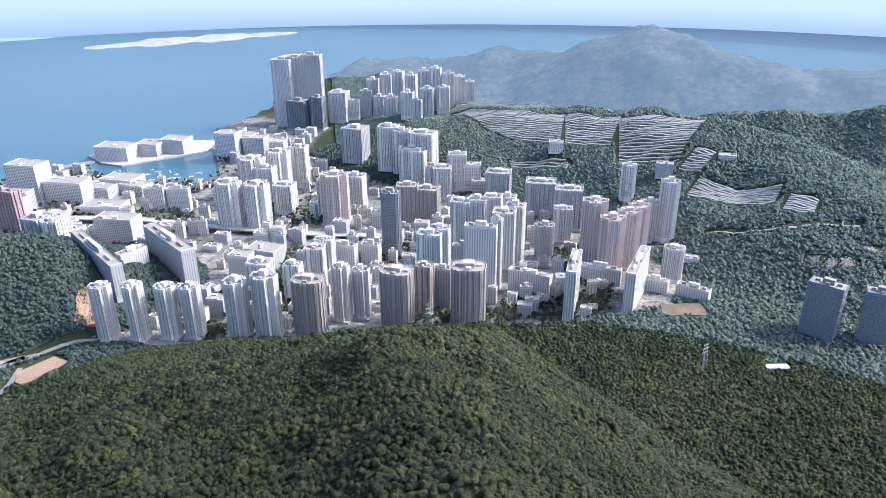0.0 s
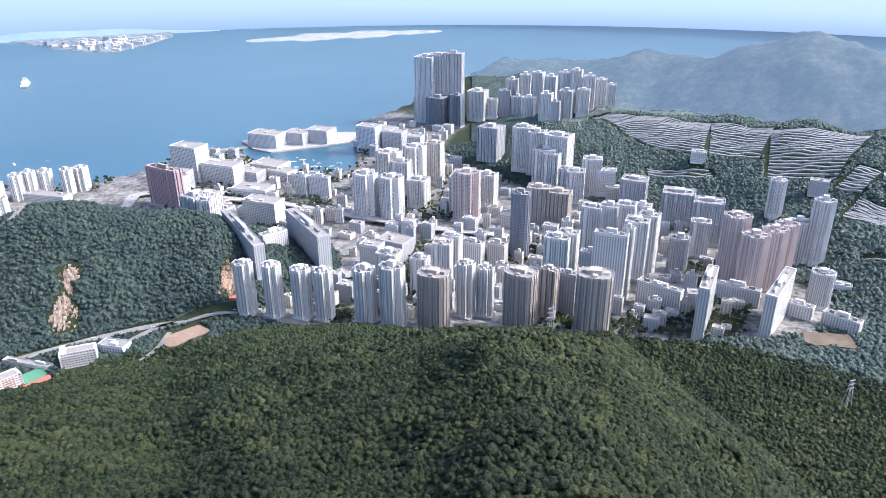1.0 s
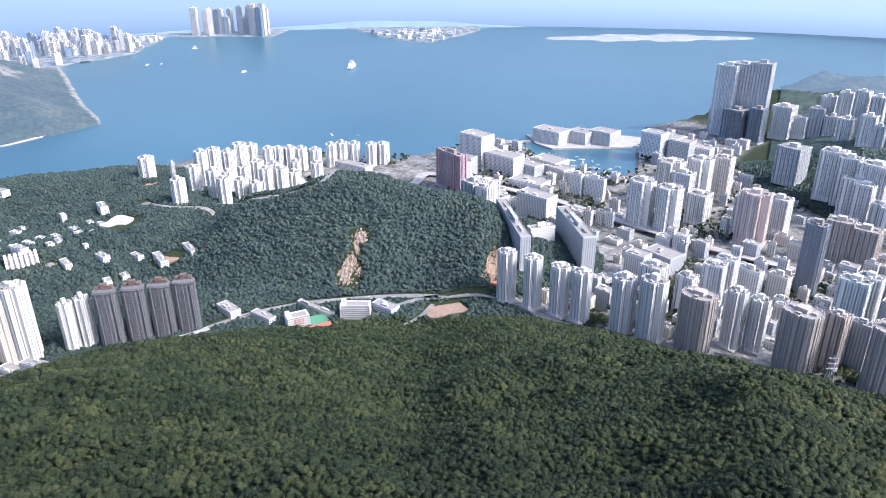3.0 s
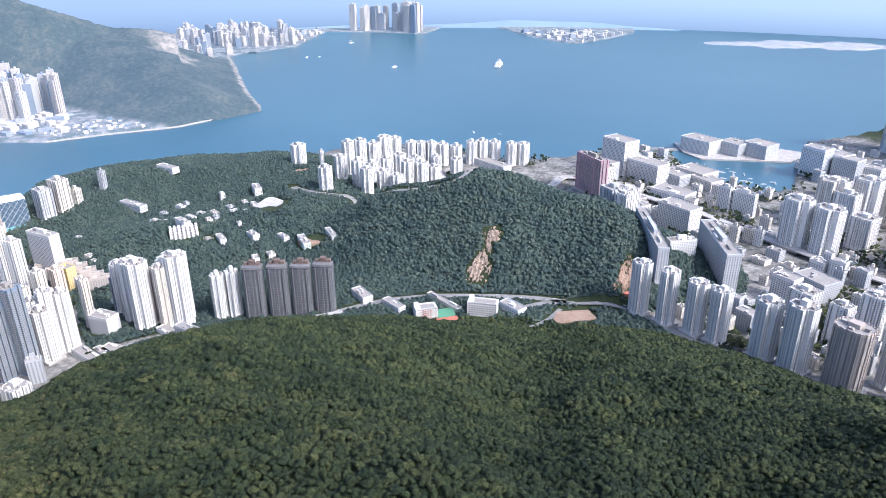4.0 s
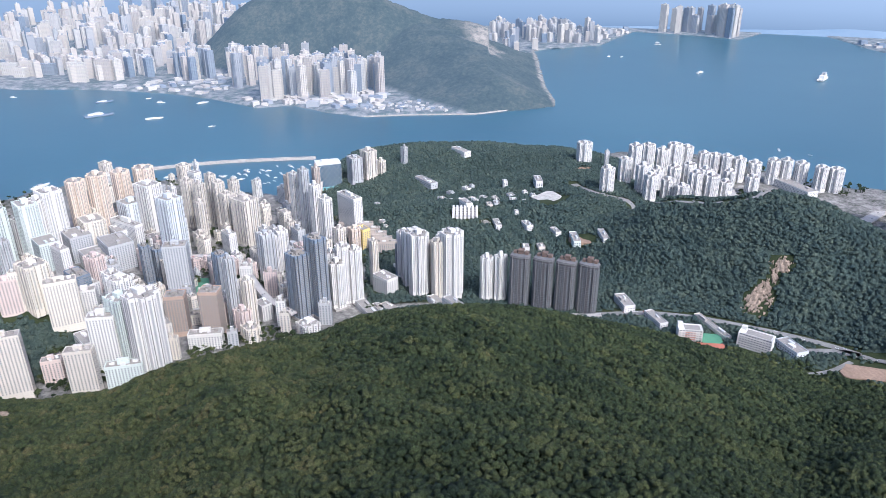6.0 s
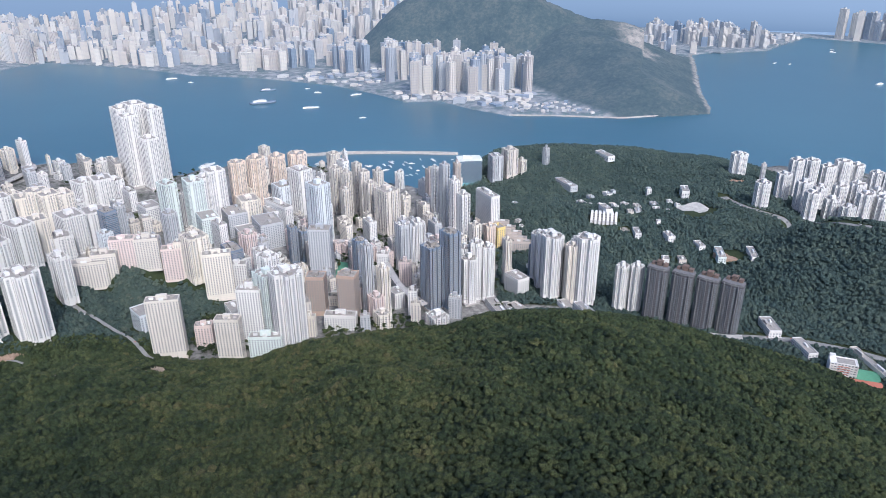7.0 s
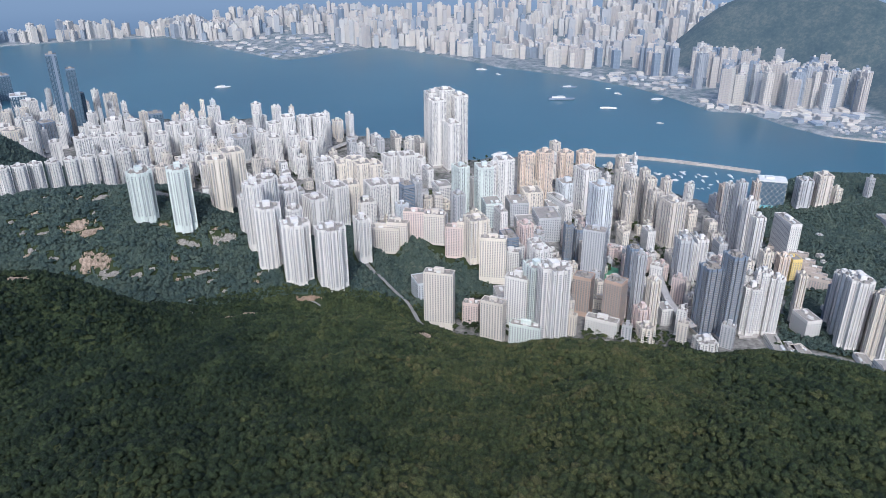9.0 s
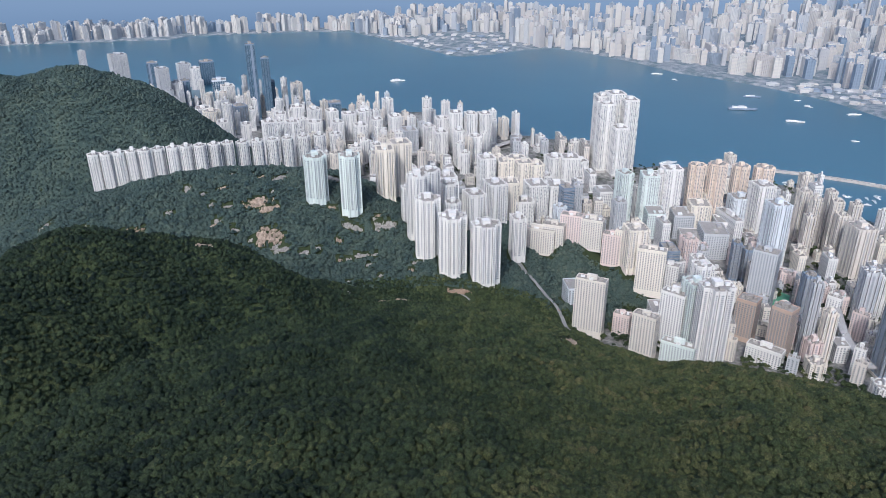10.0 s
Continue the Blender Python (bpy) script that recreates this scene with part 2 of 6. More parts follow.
def waves(x, y, size, seed):
    """Smooth undulation between about -1 and 1."""
    rng = np.random.default_rng(seed)
    total = np.zeros_like(x)
    for _ in range(9):
        a, ph, k = rng.uniform(0, 6.283), rng.uniform(0, 6.283), rng.uniform(0.6, 1.9) * 6.283 / size
        total += np.sin((x * math.cos(a) + y * math.sin(a)) * k + ph)
    return total / 4.5


RIDGES = dict(
    spur_hill=([(-1056, 808, 52), (-999, 863, 98), (-948, 905, 131), (-895, 943, 150), (-835, 970, 156), (-766, 1001, 143), (-695, 1027, 123), (-626, 1024, 104)], 310, 1.0),
    town_knoll=([(-1067, -340, 92), (-1116, -315, 95), (-1126, -281, 80), (-1093, -246, 78)], 120, 1.0),
    headland=([(-3673, 449, 304), (-3521, 750, 363), (-3374, 931, 309), (-3310, 1140, 224), (-3204, 1279, 210), (-3168, 1366, 172), (-3129, 1453, 128), (-3130, 1567, 74)], 470, 1.0),
    headland_spur=([(-3170, 1084, 205), (-2869, 1175, 150), (-2641, 1198, 118), (-2426, 1250, 84)], 470, 1.0),
    cemetery_ridge=([(25, 2060, 104), (183, 1982, 128), (329, 1902, 134), (462, 1822, 147), (579, 1726, 155), (676, 1614, 155), (746, 1472, 139), (773, 1285, 126)], 520, 1.0),
    east_hills=([(-401, 2731, 28), (-314, 2742, 69), (-203, 2742, 132), (-53, 2719, 131), (117, 2697, 144), (247, 2638, 189), (353, 2576, 168), (504, 2449, 221), (649, 2311, 299), (783, 2216, 256), (894, 2097, 234), (998, 1960, 210)], 640, 1.0),
    south_hill=([(968, 2031, 127), (1025, 2003, 180), (1081, 1973, 215), (1151, 1933, 219), (1184, 1913, 215), (1313, 1827, 256)], 800, 1.0),
    braemar_ridge=([(-775, -1898, 347), (-877, -1797, 316), (-962, -1696, 283), (-1035, -1593, 290), (-1074, -1506, 288), (-1105, -1420, 250), (-1112, -1375, 205)], 360, 1.0),
    rocky_hill=([(-761, -1091, 146), (-851, -969, 179), (-914, -853, 184), (-943, -774, 176), (-957, -690, 139), (-909, -546, 118)], 470, 1.0),
    near_knoll=([(-253, -653, 294), (-337, -681, 266), (-395, -696, 267), (-433, -684, 268), (-474, -657, 254), (-507, -618, 224), (-541, -561, 180), (-578, -494, 130)], 420, 1.0),
    park_hill=([(-1720, 490, 42), (-1753, 623, 46), (-1674, 788, 46), (-1559, 899, 44), (-1315, 820, 50), (-1267, 595, 48), (-1300, 450, 44)], 300, 1.0),
)


RIDGES = {key: (curve(pts), width, power) for key, (pts, width, power) in RIDGES.items()}


def land(x, y):
    """Height of the ground, and how far it is wooded hillside (1) or town (0)."""
    x, y = np.asarray(x, float), np.asarray(y, float)
    r, az = polar(x, y)
    foot, town, shore, far = (np.interp(az, *t) for t in (FOOT, TOWN, SHORE, FAR))
    flat = 4 + 26 * np.clip((np.minimum(town, 1050) + 380 - r) / 380, 0, 1) ** 1.3
    hill = np.zeros_like(r)
    for pts, width, power in RIDGES.values():
        hill = np.maximum(hill, ridge(x, y, pts, width, power))
    rough = waves(x, y, 260, 3) * 9 + waves(x, y, 90, 5) * 3 + waves(x, y, 42, 8) * 1.3
    folds = waves(x, y, 150, 13) * 6 + waves(x, y, 75, 15) * 3.2
    k = np.clip((foot - r) / foot, 0, 1)
    mount = 30 + 395 * (1 - (1 - k) ** 1.18) * (1 + 0.05 * k)
    spur = 30 * np.exp(-((az - 5) / 9) ** 2) - 26 * np.exp(-((az - 36) / 15) ** 2) + 16 * np.exp(-((az - 86) / 15) ** 2) - 8 * np.exp(-((az - 110) / 9) ** 2)
    mount = mount + spur * np.clip(k * 2.6, 0, 1) * np.clip((r - 120) / 260, 0, 1)
    mount = np.where(k > 0, mount + rough * np.clip(k * 6, 0, 1) + folds * np.clip(k * 4 - 0.15, 0, 1), 0)
    wood = np.maximum(hill + rough * np.clip(hill / 60, 0, 1) - 5, mount - flat * 0.0)
    z = np.maximum(flat, wood)
    green = np.clip((z - flat) / 4, 0, 1)
    green = np.where((r < town) | (az < -34), 1.0, green)
    park = ((az > 57) & (az < 76.5) & (r > 1012) & (r < 1715)) | ((az > 76) & (az < 79.6) & (r > 1480) & (r < 1700))
    green = np.where(park, 1.0, green)
    edge_near = (shore - r) * 0.8
    edge_far = (r - far) * 0.4
    cape = np.interp(r, *CAPE)
    edge_far = np.where((r < 4100) & (az < 66), np.minimum(edge_far, (az - cape) * r * 0.007), edge_far)
    edge = np.maximum(edge_near, edge_far)
    z = np.where(edge_far > edge_near, np.maximum(5 + 0.07 * np.clip(r - far - 350, 0, 1500) * np.clip((az - 79) / 8, 0, 1), hill - 5), z)
    green = np.where(edge_far > edge_near, np.clip((hill - np.where(az < 75, 11, 24)) / 6, 0, 1), green)
    fall = np.clip((az - cape) / 2.6, 0, 1) ** 0.6
    z = np.where((edge_far > edge_near) & (az < 66) & (r < 4100), 5 + (z - 5) * fall, z)
    z = np.minimum(z, np.clip(edge, -16, 400))
    return z, green


# the same by bearing and range, for quick look-up
SPOT_AZ, SPOT_R = np.arange(-60, 172, 0.3), np.arange(100, 5090, 8.0)
SPOT = land(-np.sin(np.radians(SPOT_AZ))[:, None] * SPOT_R, np.cos(np.radians(SPOT_AZ))[:, None] * SPOT_R)


def spot(x, y):
    """Height and greenness at one place."""
    r, az = math.hypot(x, y), math.degrees(math.atan2(-x, y))
    i = min(max((az + 60) / 0.3, 0), len(SPOT_AZ) - 2)
    j = min(max((r - 100) / 8.0, 0), len(SPOT_R) - 2)
    i0, j0 = int(i), int(j)
    u, v = i - i0, j - j0
    return tuple(float(g[i0, j0] * (1 - u) * (1 - v) + g[i0 + 1, j0] * u * (1 - v) + g[i0, j0 + 1] * (1 - u) * v + g[i0 + 1, j0 + 1] * u * v) for g in SPOT)


def height(x, y):
    return spot(x, y)[0]


def mesh_object(name, verts, faces, mat, smooth=False, parent=None, at=None, label=""):
    me = bpy.data.meshes.new(name)
    me.from_pydata(verts, [], faces)
    if mat:
        me.materials.append(mat)
    if smooth:
        me.shade_smooth()
    me.update()
    ob = new(name, me)
    if parent:
        ob.parent = parent
    if at:
        ob.matrix_basis = at
    if label:
        ob["label"] = label
    return ob


def sheet(name, az, rad, mat, lift=None, smooth=True):
    """A grid by bearing and range, draped on the land."""
    A, R = np.meshgrid(np.radians(az), rad, indexing="ij")
    x, y = -np.sin(A) * R, np.cos(A) * R
    z, green = land(x, y)
    n, m = A.shape
    idx = np.arange(n * m).reshape(n, m)
    quads = np.stack([idx[:-1, :-1], idx[1:, :-1], idx[1:, 1:], idx[:-1, 1:]], -1).reshape(-1, 4)[:, ::-1]
    values = {"urban": 1 - green}
    if lift:
        z, values, ok = lift(x, y, z, green)
        quads = quads[ok.ravel()[quads].all(1)]
    co = np.stack([x, y, z], -1).reshape(-1, 3)
    used = np.unique(quads)
    remap = np.zeros(n * m, int)
    remap[used] = np.arange(len(used))
    me = bpy.data.meshes.new(name)
    me.vertices.add(len(used))
    me.vertices.foreach_set("co", co[used].astype(np.float32).ravel())
    me.loops.add(quads.size)
    me.loops.foreach_set("vertex_index", remap[quads].astype(np.int32).ravel())
    me.polygons.add(len(quads))
    me.polygons.foreach_set("loop_start", np.arange(0, quads.size, 4, dtype=np.int32))
    for key, val in values.items():
        a = me.attributes.new(key, "FLOAT", "POINT")
        a.data.foreach_set("value", val.reshape(-1)[used].astype(np.float32))
    me.materials.append(mat)
    me.update(calc_edges=True)
    me.validate()
    if smooth:
        me.shade_smooth()
    return new(name, me)


def ranges(lo, hi, k):
    """Ranges whose steps grow with distance as the eye sees them."""
    out = [lo]
    while out[-1] < hi:
        r = out[-1]
        out.append(r + k * (r * r + 250000) / 700000 * (1 if r < 950 or r > 1500 else 0.75))
    return np.array(out)


def veil(az):
    """Range beyond which the hills behind the town belong to the distance."""
    return np.interp(az, [-14, -5, 3, 9, 9.01], [1985, 2080, 2560, 2640, 9000])


def sunk(x, y, z, green):
    """The ground dips a little where the far land lies on it."""
    r, az = polar(x, y)
    below = (r > np.interp(az, *FAR) - 8) | ((r > veil(az) + 10) & (z > 22))
    z = np.where(r > np.interp(az, *FAR) - 90, np.minimum(z, -24.0), z - 9.0 * below)
    return z, {"urban": 1 - green}, np.ones(x.shape, bool)


ground = sheet("ground", np.concatenate([np.arange(-180, -44, 3.0), np.arange(-44, 160, 0.3), np.arange(160, 181, 4.0)]), np.concatenate([[0.05, 40, 80], ranges(120, 3000, 5.0)]), GROUND, sunk)
tagged(ground, "hills, reclaimed land and shores round a harbour", "ground", kind="structure")

bm = bmesh.new()
bmesh.ops.create_circle(bm, cap_ends=True, segments=96, radius=5160)
me = bpy.data.meshes.new("water")
bm.to_mesh(me)
me.materials.append(wat.mat)
tagged(new("water", me), "wide blue harbour water with small ripples", "sea", kind="structure")

# horizon haze: emission painted on a plain far ring, palest towards the sun
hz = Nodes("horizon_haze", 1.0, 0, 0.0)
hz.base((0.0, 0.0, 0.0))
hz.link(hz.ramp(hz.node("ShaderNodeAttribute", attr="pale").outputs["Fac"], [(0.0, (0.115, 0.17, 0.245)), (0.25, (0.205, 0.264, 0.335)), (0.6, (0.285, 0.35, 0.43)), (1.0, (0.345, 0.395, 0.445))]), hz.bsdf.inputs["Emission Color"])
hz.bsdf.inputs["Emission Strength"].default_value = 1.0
ring, pale = [], []
for z in (-8, 40, 90, 150, 220, 300, 420, 900):
    for i in range(240):
        az = -180 + 1.5 * i
        ring.append((-math.sin(radians(az)) * 5100, math.cos(radians(az)) * 5100, z))
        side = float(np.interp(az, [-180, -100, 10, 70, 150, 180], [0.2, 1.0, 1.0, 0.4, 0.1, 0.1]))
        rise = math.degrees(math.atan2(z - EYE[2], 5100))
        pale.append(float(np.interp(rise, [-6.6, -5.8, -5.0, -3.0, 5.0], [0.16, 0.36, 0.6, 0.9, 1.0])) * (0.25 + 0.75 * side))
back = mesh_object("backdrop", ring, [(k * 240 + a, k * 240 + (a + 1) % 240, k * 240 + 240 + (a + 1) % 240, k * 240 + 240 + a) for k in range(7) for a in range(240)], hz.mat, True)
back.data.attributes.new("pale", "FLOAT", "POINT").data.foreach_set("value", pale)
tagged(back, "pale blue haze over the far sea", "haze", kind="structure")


def crowns(x, y, cell, seed):
    """Domed tree crowns on a jittered grid: height 0..1 and a random value for each crown."""
    ix, iy = np.floor(x / cell), np.floor(y / cell)
    best, val = np.full(x.shape, 9.0), np.zeros(x.shape)
    for dx in (-1, 0, 1):
        for dy in (-1, 0, 1):
            cx, cy = ix + dx, iy + dy
            h = np.sin(cx * 127.1 + cy * 311.7 + seed) * 43758.5453
            h2 = np.sin(cx * 269.5 + cy * 183.3 + seed) * 24634.6345
            h3 = np.sin(cx * 91.7 + cy * 57.3 + seed) * 9631.17
            fx, fy, fs = h - np.floor(h), h2 - np.floor(h2), h3 - np.floor(h3)
            d = np.hypot(x / cell - cx - fx, y / cell - cy - fy) / (0.62 + 0.5 * fs)
            better = d < best
            best = np.where(better, d, best)
            val = np.where(better, fs * 0.6 + fx * 0.4, val)
    return np.clip(1 - best * best, 0, 1) ** 0.75, val


def bare_land(az, r, x, y):
    """Sea cliffs at the cape and an old quarry on the ridge behind it."""
    rag = waves(x, y, 120, 41) * 0.35
    cliff = np.clip(1.2 - (az - np.interp(r, *CAPE)) / 0.26 + rag, 0, 1) * (r < 4000)
    quarry = np.clip(1.6 - np.hypot((az - 66.4) / 1.3, (r - 3340) / 110) + rag, 0, 1)
    return np.clip(np.maximum(cliff * (az < 64) * (az > 60), quarry), 0, 1)


def far_side(east):
    def drape(x, y, z, green):
        """Land of the far shores, or the hills behind the town."""
        r, az = polar(x, y)
        far = np.interp(az, *FAR)
        big, v1 = crowns(x, y, 16.0, 5.0)
        mine = ((r > veil(az)) & (green > 0.5) & ((z > 22) | (r > 2700))) if east else (r > far - 60)
        return z + 0.8 + 7 * big * v1 * green, {"urban": 1 - green, "sand": bare_land(az, r, x, y)}, (z > (-3 if east else -15)) & mine
    return drape


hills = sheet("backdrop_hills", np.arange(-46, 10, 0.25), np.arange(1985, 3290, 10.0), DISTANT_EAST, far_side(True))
tagged(hills, "hazy blue-grey wooded hills behind the town", "hill", kind="structure")
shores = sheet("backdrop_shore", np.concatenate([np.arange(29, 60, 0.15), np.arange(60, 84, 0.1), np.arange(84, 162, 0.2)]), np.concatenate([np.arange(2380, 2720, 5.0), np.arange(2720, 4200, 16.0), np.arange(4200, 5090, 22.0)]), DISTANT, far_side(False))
tagged(shores, "hazy blue-grey headland and far shores", "shore", kind="structure")


def skyline(name, az0, az1, rad, low, high, seed, mat, label):
    """A far mountain crest as a solid ridge along an arc."""
    n = int((az1 - az0) * 4)
    verts, faces = [], []
    for i in range(n + 1):
        a = radians(az0 + (az1 - az0) * i / n)
        x, y = -math.sin(a) * rad, math.cos(a) * rad
        k = 0.5 + 0.28 * math.sin(a * 9 + seed) + 0.16 * math.sin(a * 23 + seed * 2) + 0.06 * math.sin(a * 61 + seed)
        k *= min(1, 6 * i / n, 6 * (n - i) / n)
        h = low + (high - low) * k
        verts += [(x * 0.992, y * 0.992, -2), (x, y, h), (x * 1.02, y * 1.02, -2)]
    for i in range(n):
        for q in (0, 1):
            faces.append((i * 3 + q, i * 3 + q + 1, i * 3 + q + 4, i * 3 + q + 3))
    return tagged(mesh_object(name, verts, faces, mat, True), label, "hill", kind="structure")


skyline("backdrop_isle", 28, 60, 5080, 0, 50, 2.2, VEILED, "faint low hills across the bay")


def spit(name, az0, az1, r0, r1, label):
    """A low bare island, long and narrow, with a ragged waterline."""
    verts, faces, n = [], [], 60
    for i in range(n + 1):
        u = i / n
        a = radians(az0 + (az1 - az0) * u)
        mid, half = r0 + (r1 - r0) * u, (14 + 150 * math.sin(math.pi * u) ** 0.7) * (1 + 0.25 * math.sin(u * 21) + 0.15 * math.sin(u * 47))
        for k, z in ((-1.0, -2.0), (-0.9, 2.5), (0.0, 5.0 + 2 * math.sin(u * 15)), (0.9, 2.5), (1.0, -2.0)):
            rad = mid + half * k
            verts.append((-math.sin(a) * rad, math.cos(a) * rad, z))
    for i in range(n):
        for k in range(4):
            p = i * 5 + k
            faces.append((p, p + 1, p + 6, p + 5))
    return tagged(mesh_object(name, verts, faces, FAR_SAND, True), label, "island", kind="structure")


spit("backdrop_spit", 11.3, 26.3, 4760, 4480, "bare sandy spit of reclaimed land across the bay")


# ---- buildings ----
def outline(style, w, d):
    """Plan of a house as a ring of points: bays and re-entrant light wells where the kind has them."""
    if style == "cross":
        a, b, e, g = w / 2, d / 2, 0.24 * w, 0.24 * d
        n = min(w, d) * 0.07
        ring = []
        for sx, sy in ((1, 1), (-1, 1), (-1, -1), (1, -1)):
            q = [(a, 0.10 * d), (a - n, 0.10 * d), (a - n, 0.13 * d), (a, 0.13 * d), (a, g), (e + n, g), (e + n, g + n), (e, g + n), (e, b), (0.13 * w, b), (0.13 * w, b - n), (0.10 * w, b - n), (0.10 * w, b)]
            if sx * sy < 0:
                q.reverse()
            ring += [(sx * x, sy * y) for x, y in q]
        return ring
    if style == "round":
        n = 20
        ring = []
        for i in range(n):
            for k, s in ((0.0, 1.0), (0.52, 1.0), (0.56, 0.93), (0.94, 0.93)):
                t = (i + k) * math.tau / n
                c, q = math.cos(t), math.sin(t)
                p = (abs(c) ** 3 + abs(q) ** 3) ** (-1 / 3)
                ring.append((w / 2 * s * p * c, d / 2 * s * p * q))
        return ring
    if style in ("fin", "glass"):
        bays = max(2, int(round(w / 9)))
        side = max(2, int(round(d / 9)))
        cut = 2.8 if style == "fin" else 0.5
        ring = []
        for (ax, ay), (bx, by), n in (((-w / 2, -d / 2), (w / 2, -d / 2), bays), ((w / 2, -d / 2), (w / 2, d / 2), side), ((w / 2, d / 2), (-w / 2, d / 2), bays), ((-w / 2, d / 2), (-w / 2, -d / 2), side)):
            ux, uy = (bx - ax) / n, (by - ay) / n
            L = math.hypot(ux, uy)
            nx, ny = -uy / L * cut, ux / L * cut
            for i in range(n):
                for k, s in ((0.0, 0), (0.37, 0), (0.37, 1), (0.63, 1), (0.63, 0)):
                    if k == 0.0 and i:
                        continue
                    ring.append((ax + ux * (i + k) + nx * s, ay + uy * (i + k) + ny * s))
        return ring
    return [(-w / 2, -d / 2), (w / 2, -d / 2), (w / 2, d / 2), (-w / 2, d / 2)]


def prism(ring, z0, z1, verts, faces, cap=True, inset=None):
    k, n = len(verts), len(ring)
    verts += [(x, y, z0) for x, y in ring] + [(x, y, z1) for x, y in ring]
    faces += [(k + i, k + (i + 1) % n, k + n + (i + 1) % n, k + n + i) for i in range(n)]
    if cap:
        faces.append(tuple(range(k + n, k + 2 * n)))


def box(verts, faces, cx, cy, w, d, z0, z1):
    prism([(cx - w / 2, cy - d / 2), (cx + w / 2, cy - d / 2), (cx + w / 2, cy + d / 2), (cx - w / 2, cy + d / 2)], z0, z1, verts, faces)


def openings(ring, z0, z1, pitch, storey, far, share=0.56):
    """Glass of the windows, a little proud of each wall: one pane a room, or one strip a stack where far off."""
    verts, faces = [], []
    n = len(ring)
    for i in range(n):
        (ax, ay), (bx, by) = ring[i], ring[(i + 1) % n]
        L = math.hypot(bx - ax, by - ay)
        if L < 1.6 or (L > 3.5 and i % 7 == 4):
            continue
        cols = max(1, int(L / pitch))
        ux, uy = (bx - ax) / L, (by - ay) / L
        ox, oy = uy * 0.14, -ux * 0.14
        for c in range(cols):
            m = (c + 0.5) * L / cols
            hw = min(L / cols * share / 2, 3.0)
            p, q = (ax + ux * (m - hw) + ox, ay + uy * (m - hw) + oy), (ax + ux * (m + hw) + ox, ay + uy * (m + hw) + oy)
            if far:
                k = len(verts)
                verts += [(*p, z0 + 1), (*q, z0 + 1), (*q, z1 - 1), (*p, z1 - 1)]
                faces.append((k, k + 1, k + 2, k + 3))
            else:
                for s in range(int((z1 - z0) / storey)):
                    k, zb = len(verts), z0 + s * storey + 0.9
                    verts += [(*p, zb), (*q, zb), (*q, zb + storey * 0.58), (*p, zb + storey * 0.58)]
                    faces.append((k, k + 1, k + 2, k + 3))
    return verts, faces


COUNT = [0]
TAKEN = []
WORDS = {
    "cross": "{} housing tower with cruciform plan and stacked windows",
    "fin": "{} tall apartment tower with vertical window bays",
    "round": "{} rounded tower with curved balcony bays",
    "slab": "{} slab block with rows of windows",
    "glass": "{} glazed office tower with thin mullions",
    "low": "{} low block with a cluttered flat roof",
}
SHADE = {"white": "white painted", "cream": "cream painted", "beige": "beige tiled", "grey": "grey tiled", "pink": "pink tiled", "brown": "reddish brown tiled", "tan": "tan and brown", "orange": "cream and orange", "green": "pale green and white", "blue": "pale blue", "purple": "plum red", "umber": "dark umber", "slate": "dark slate blue", "yellow": "yellow"}


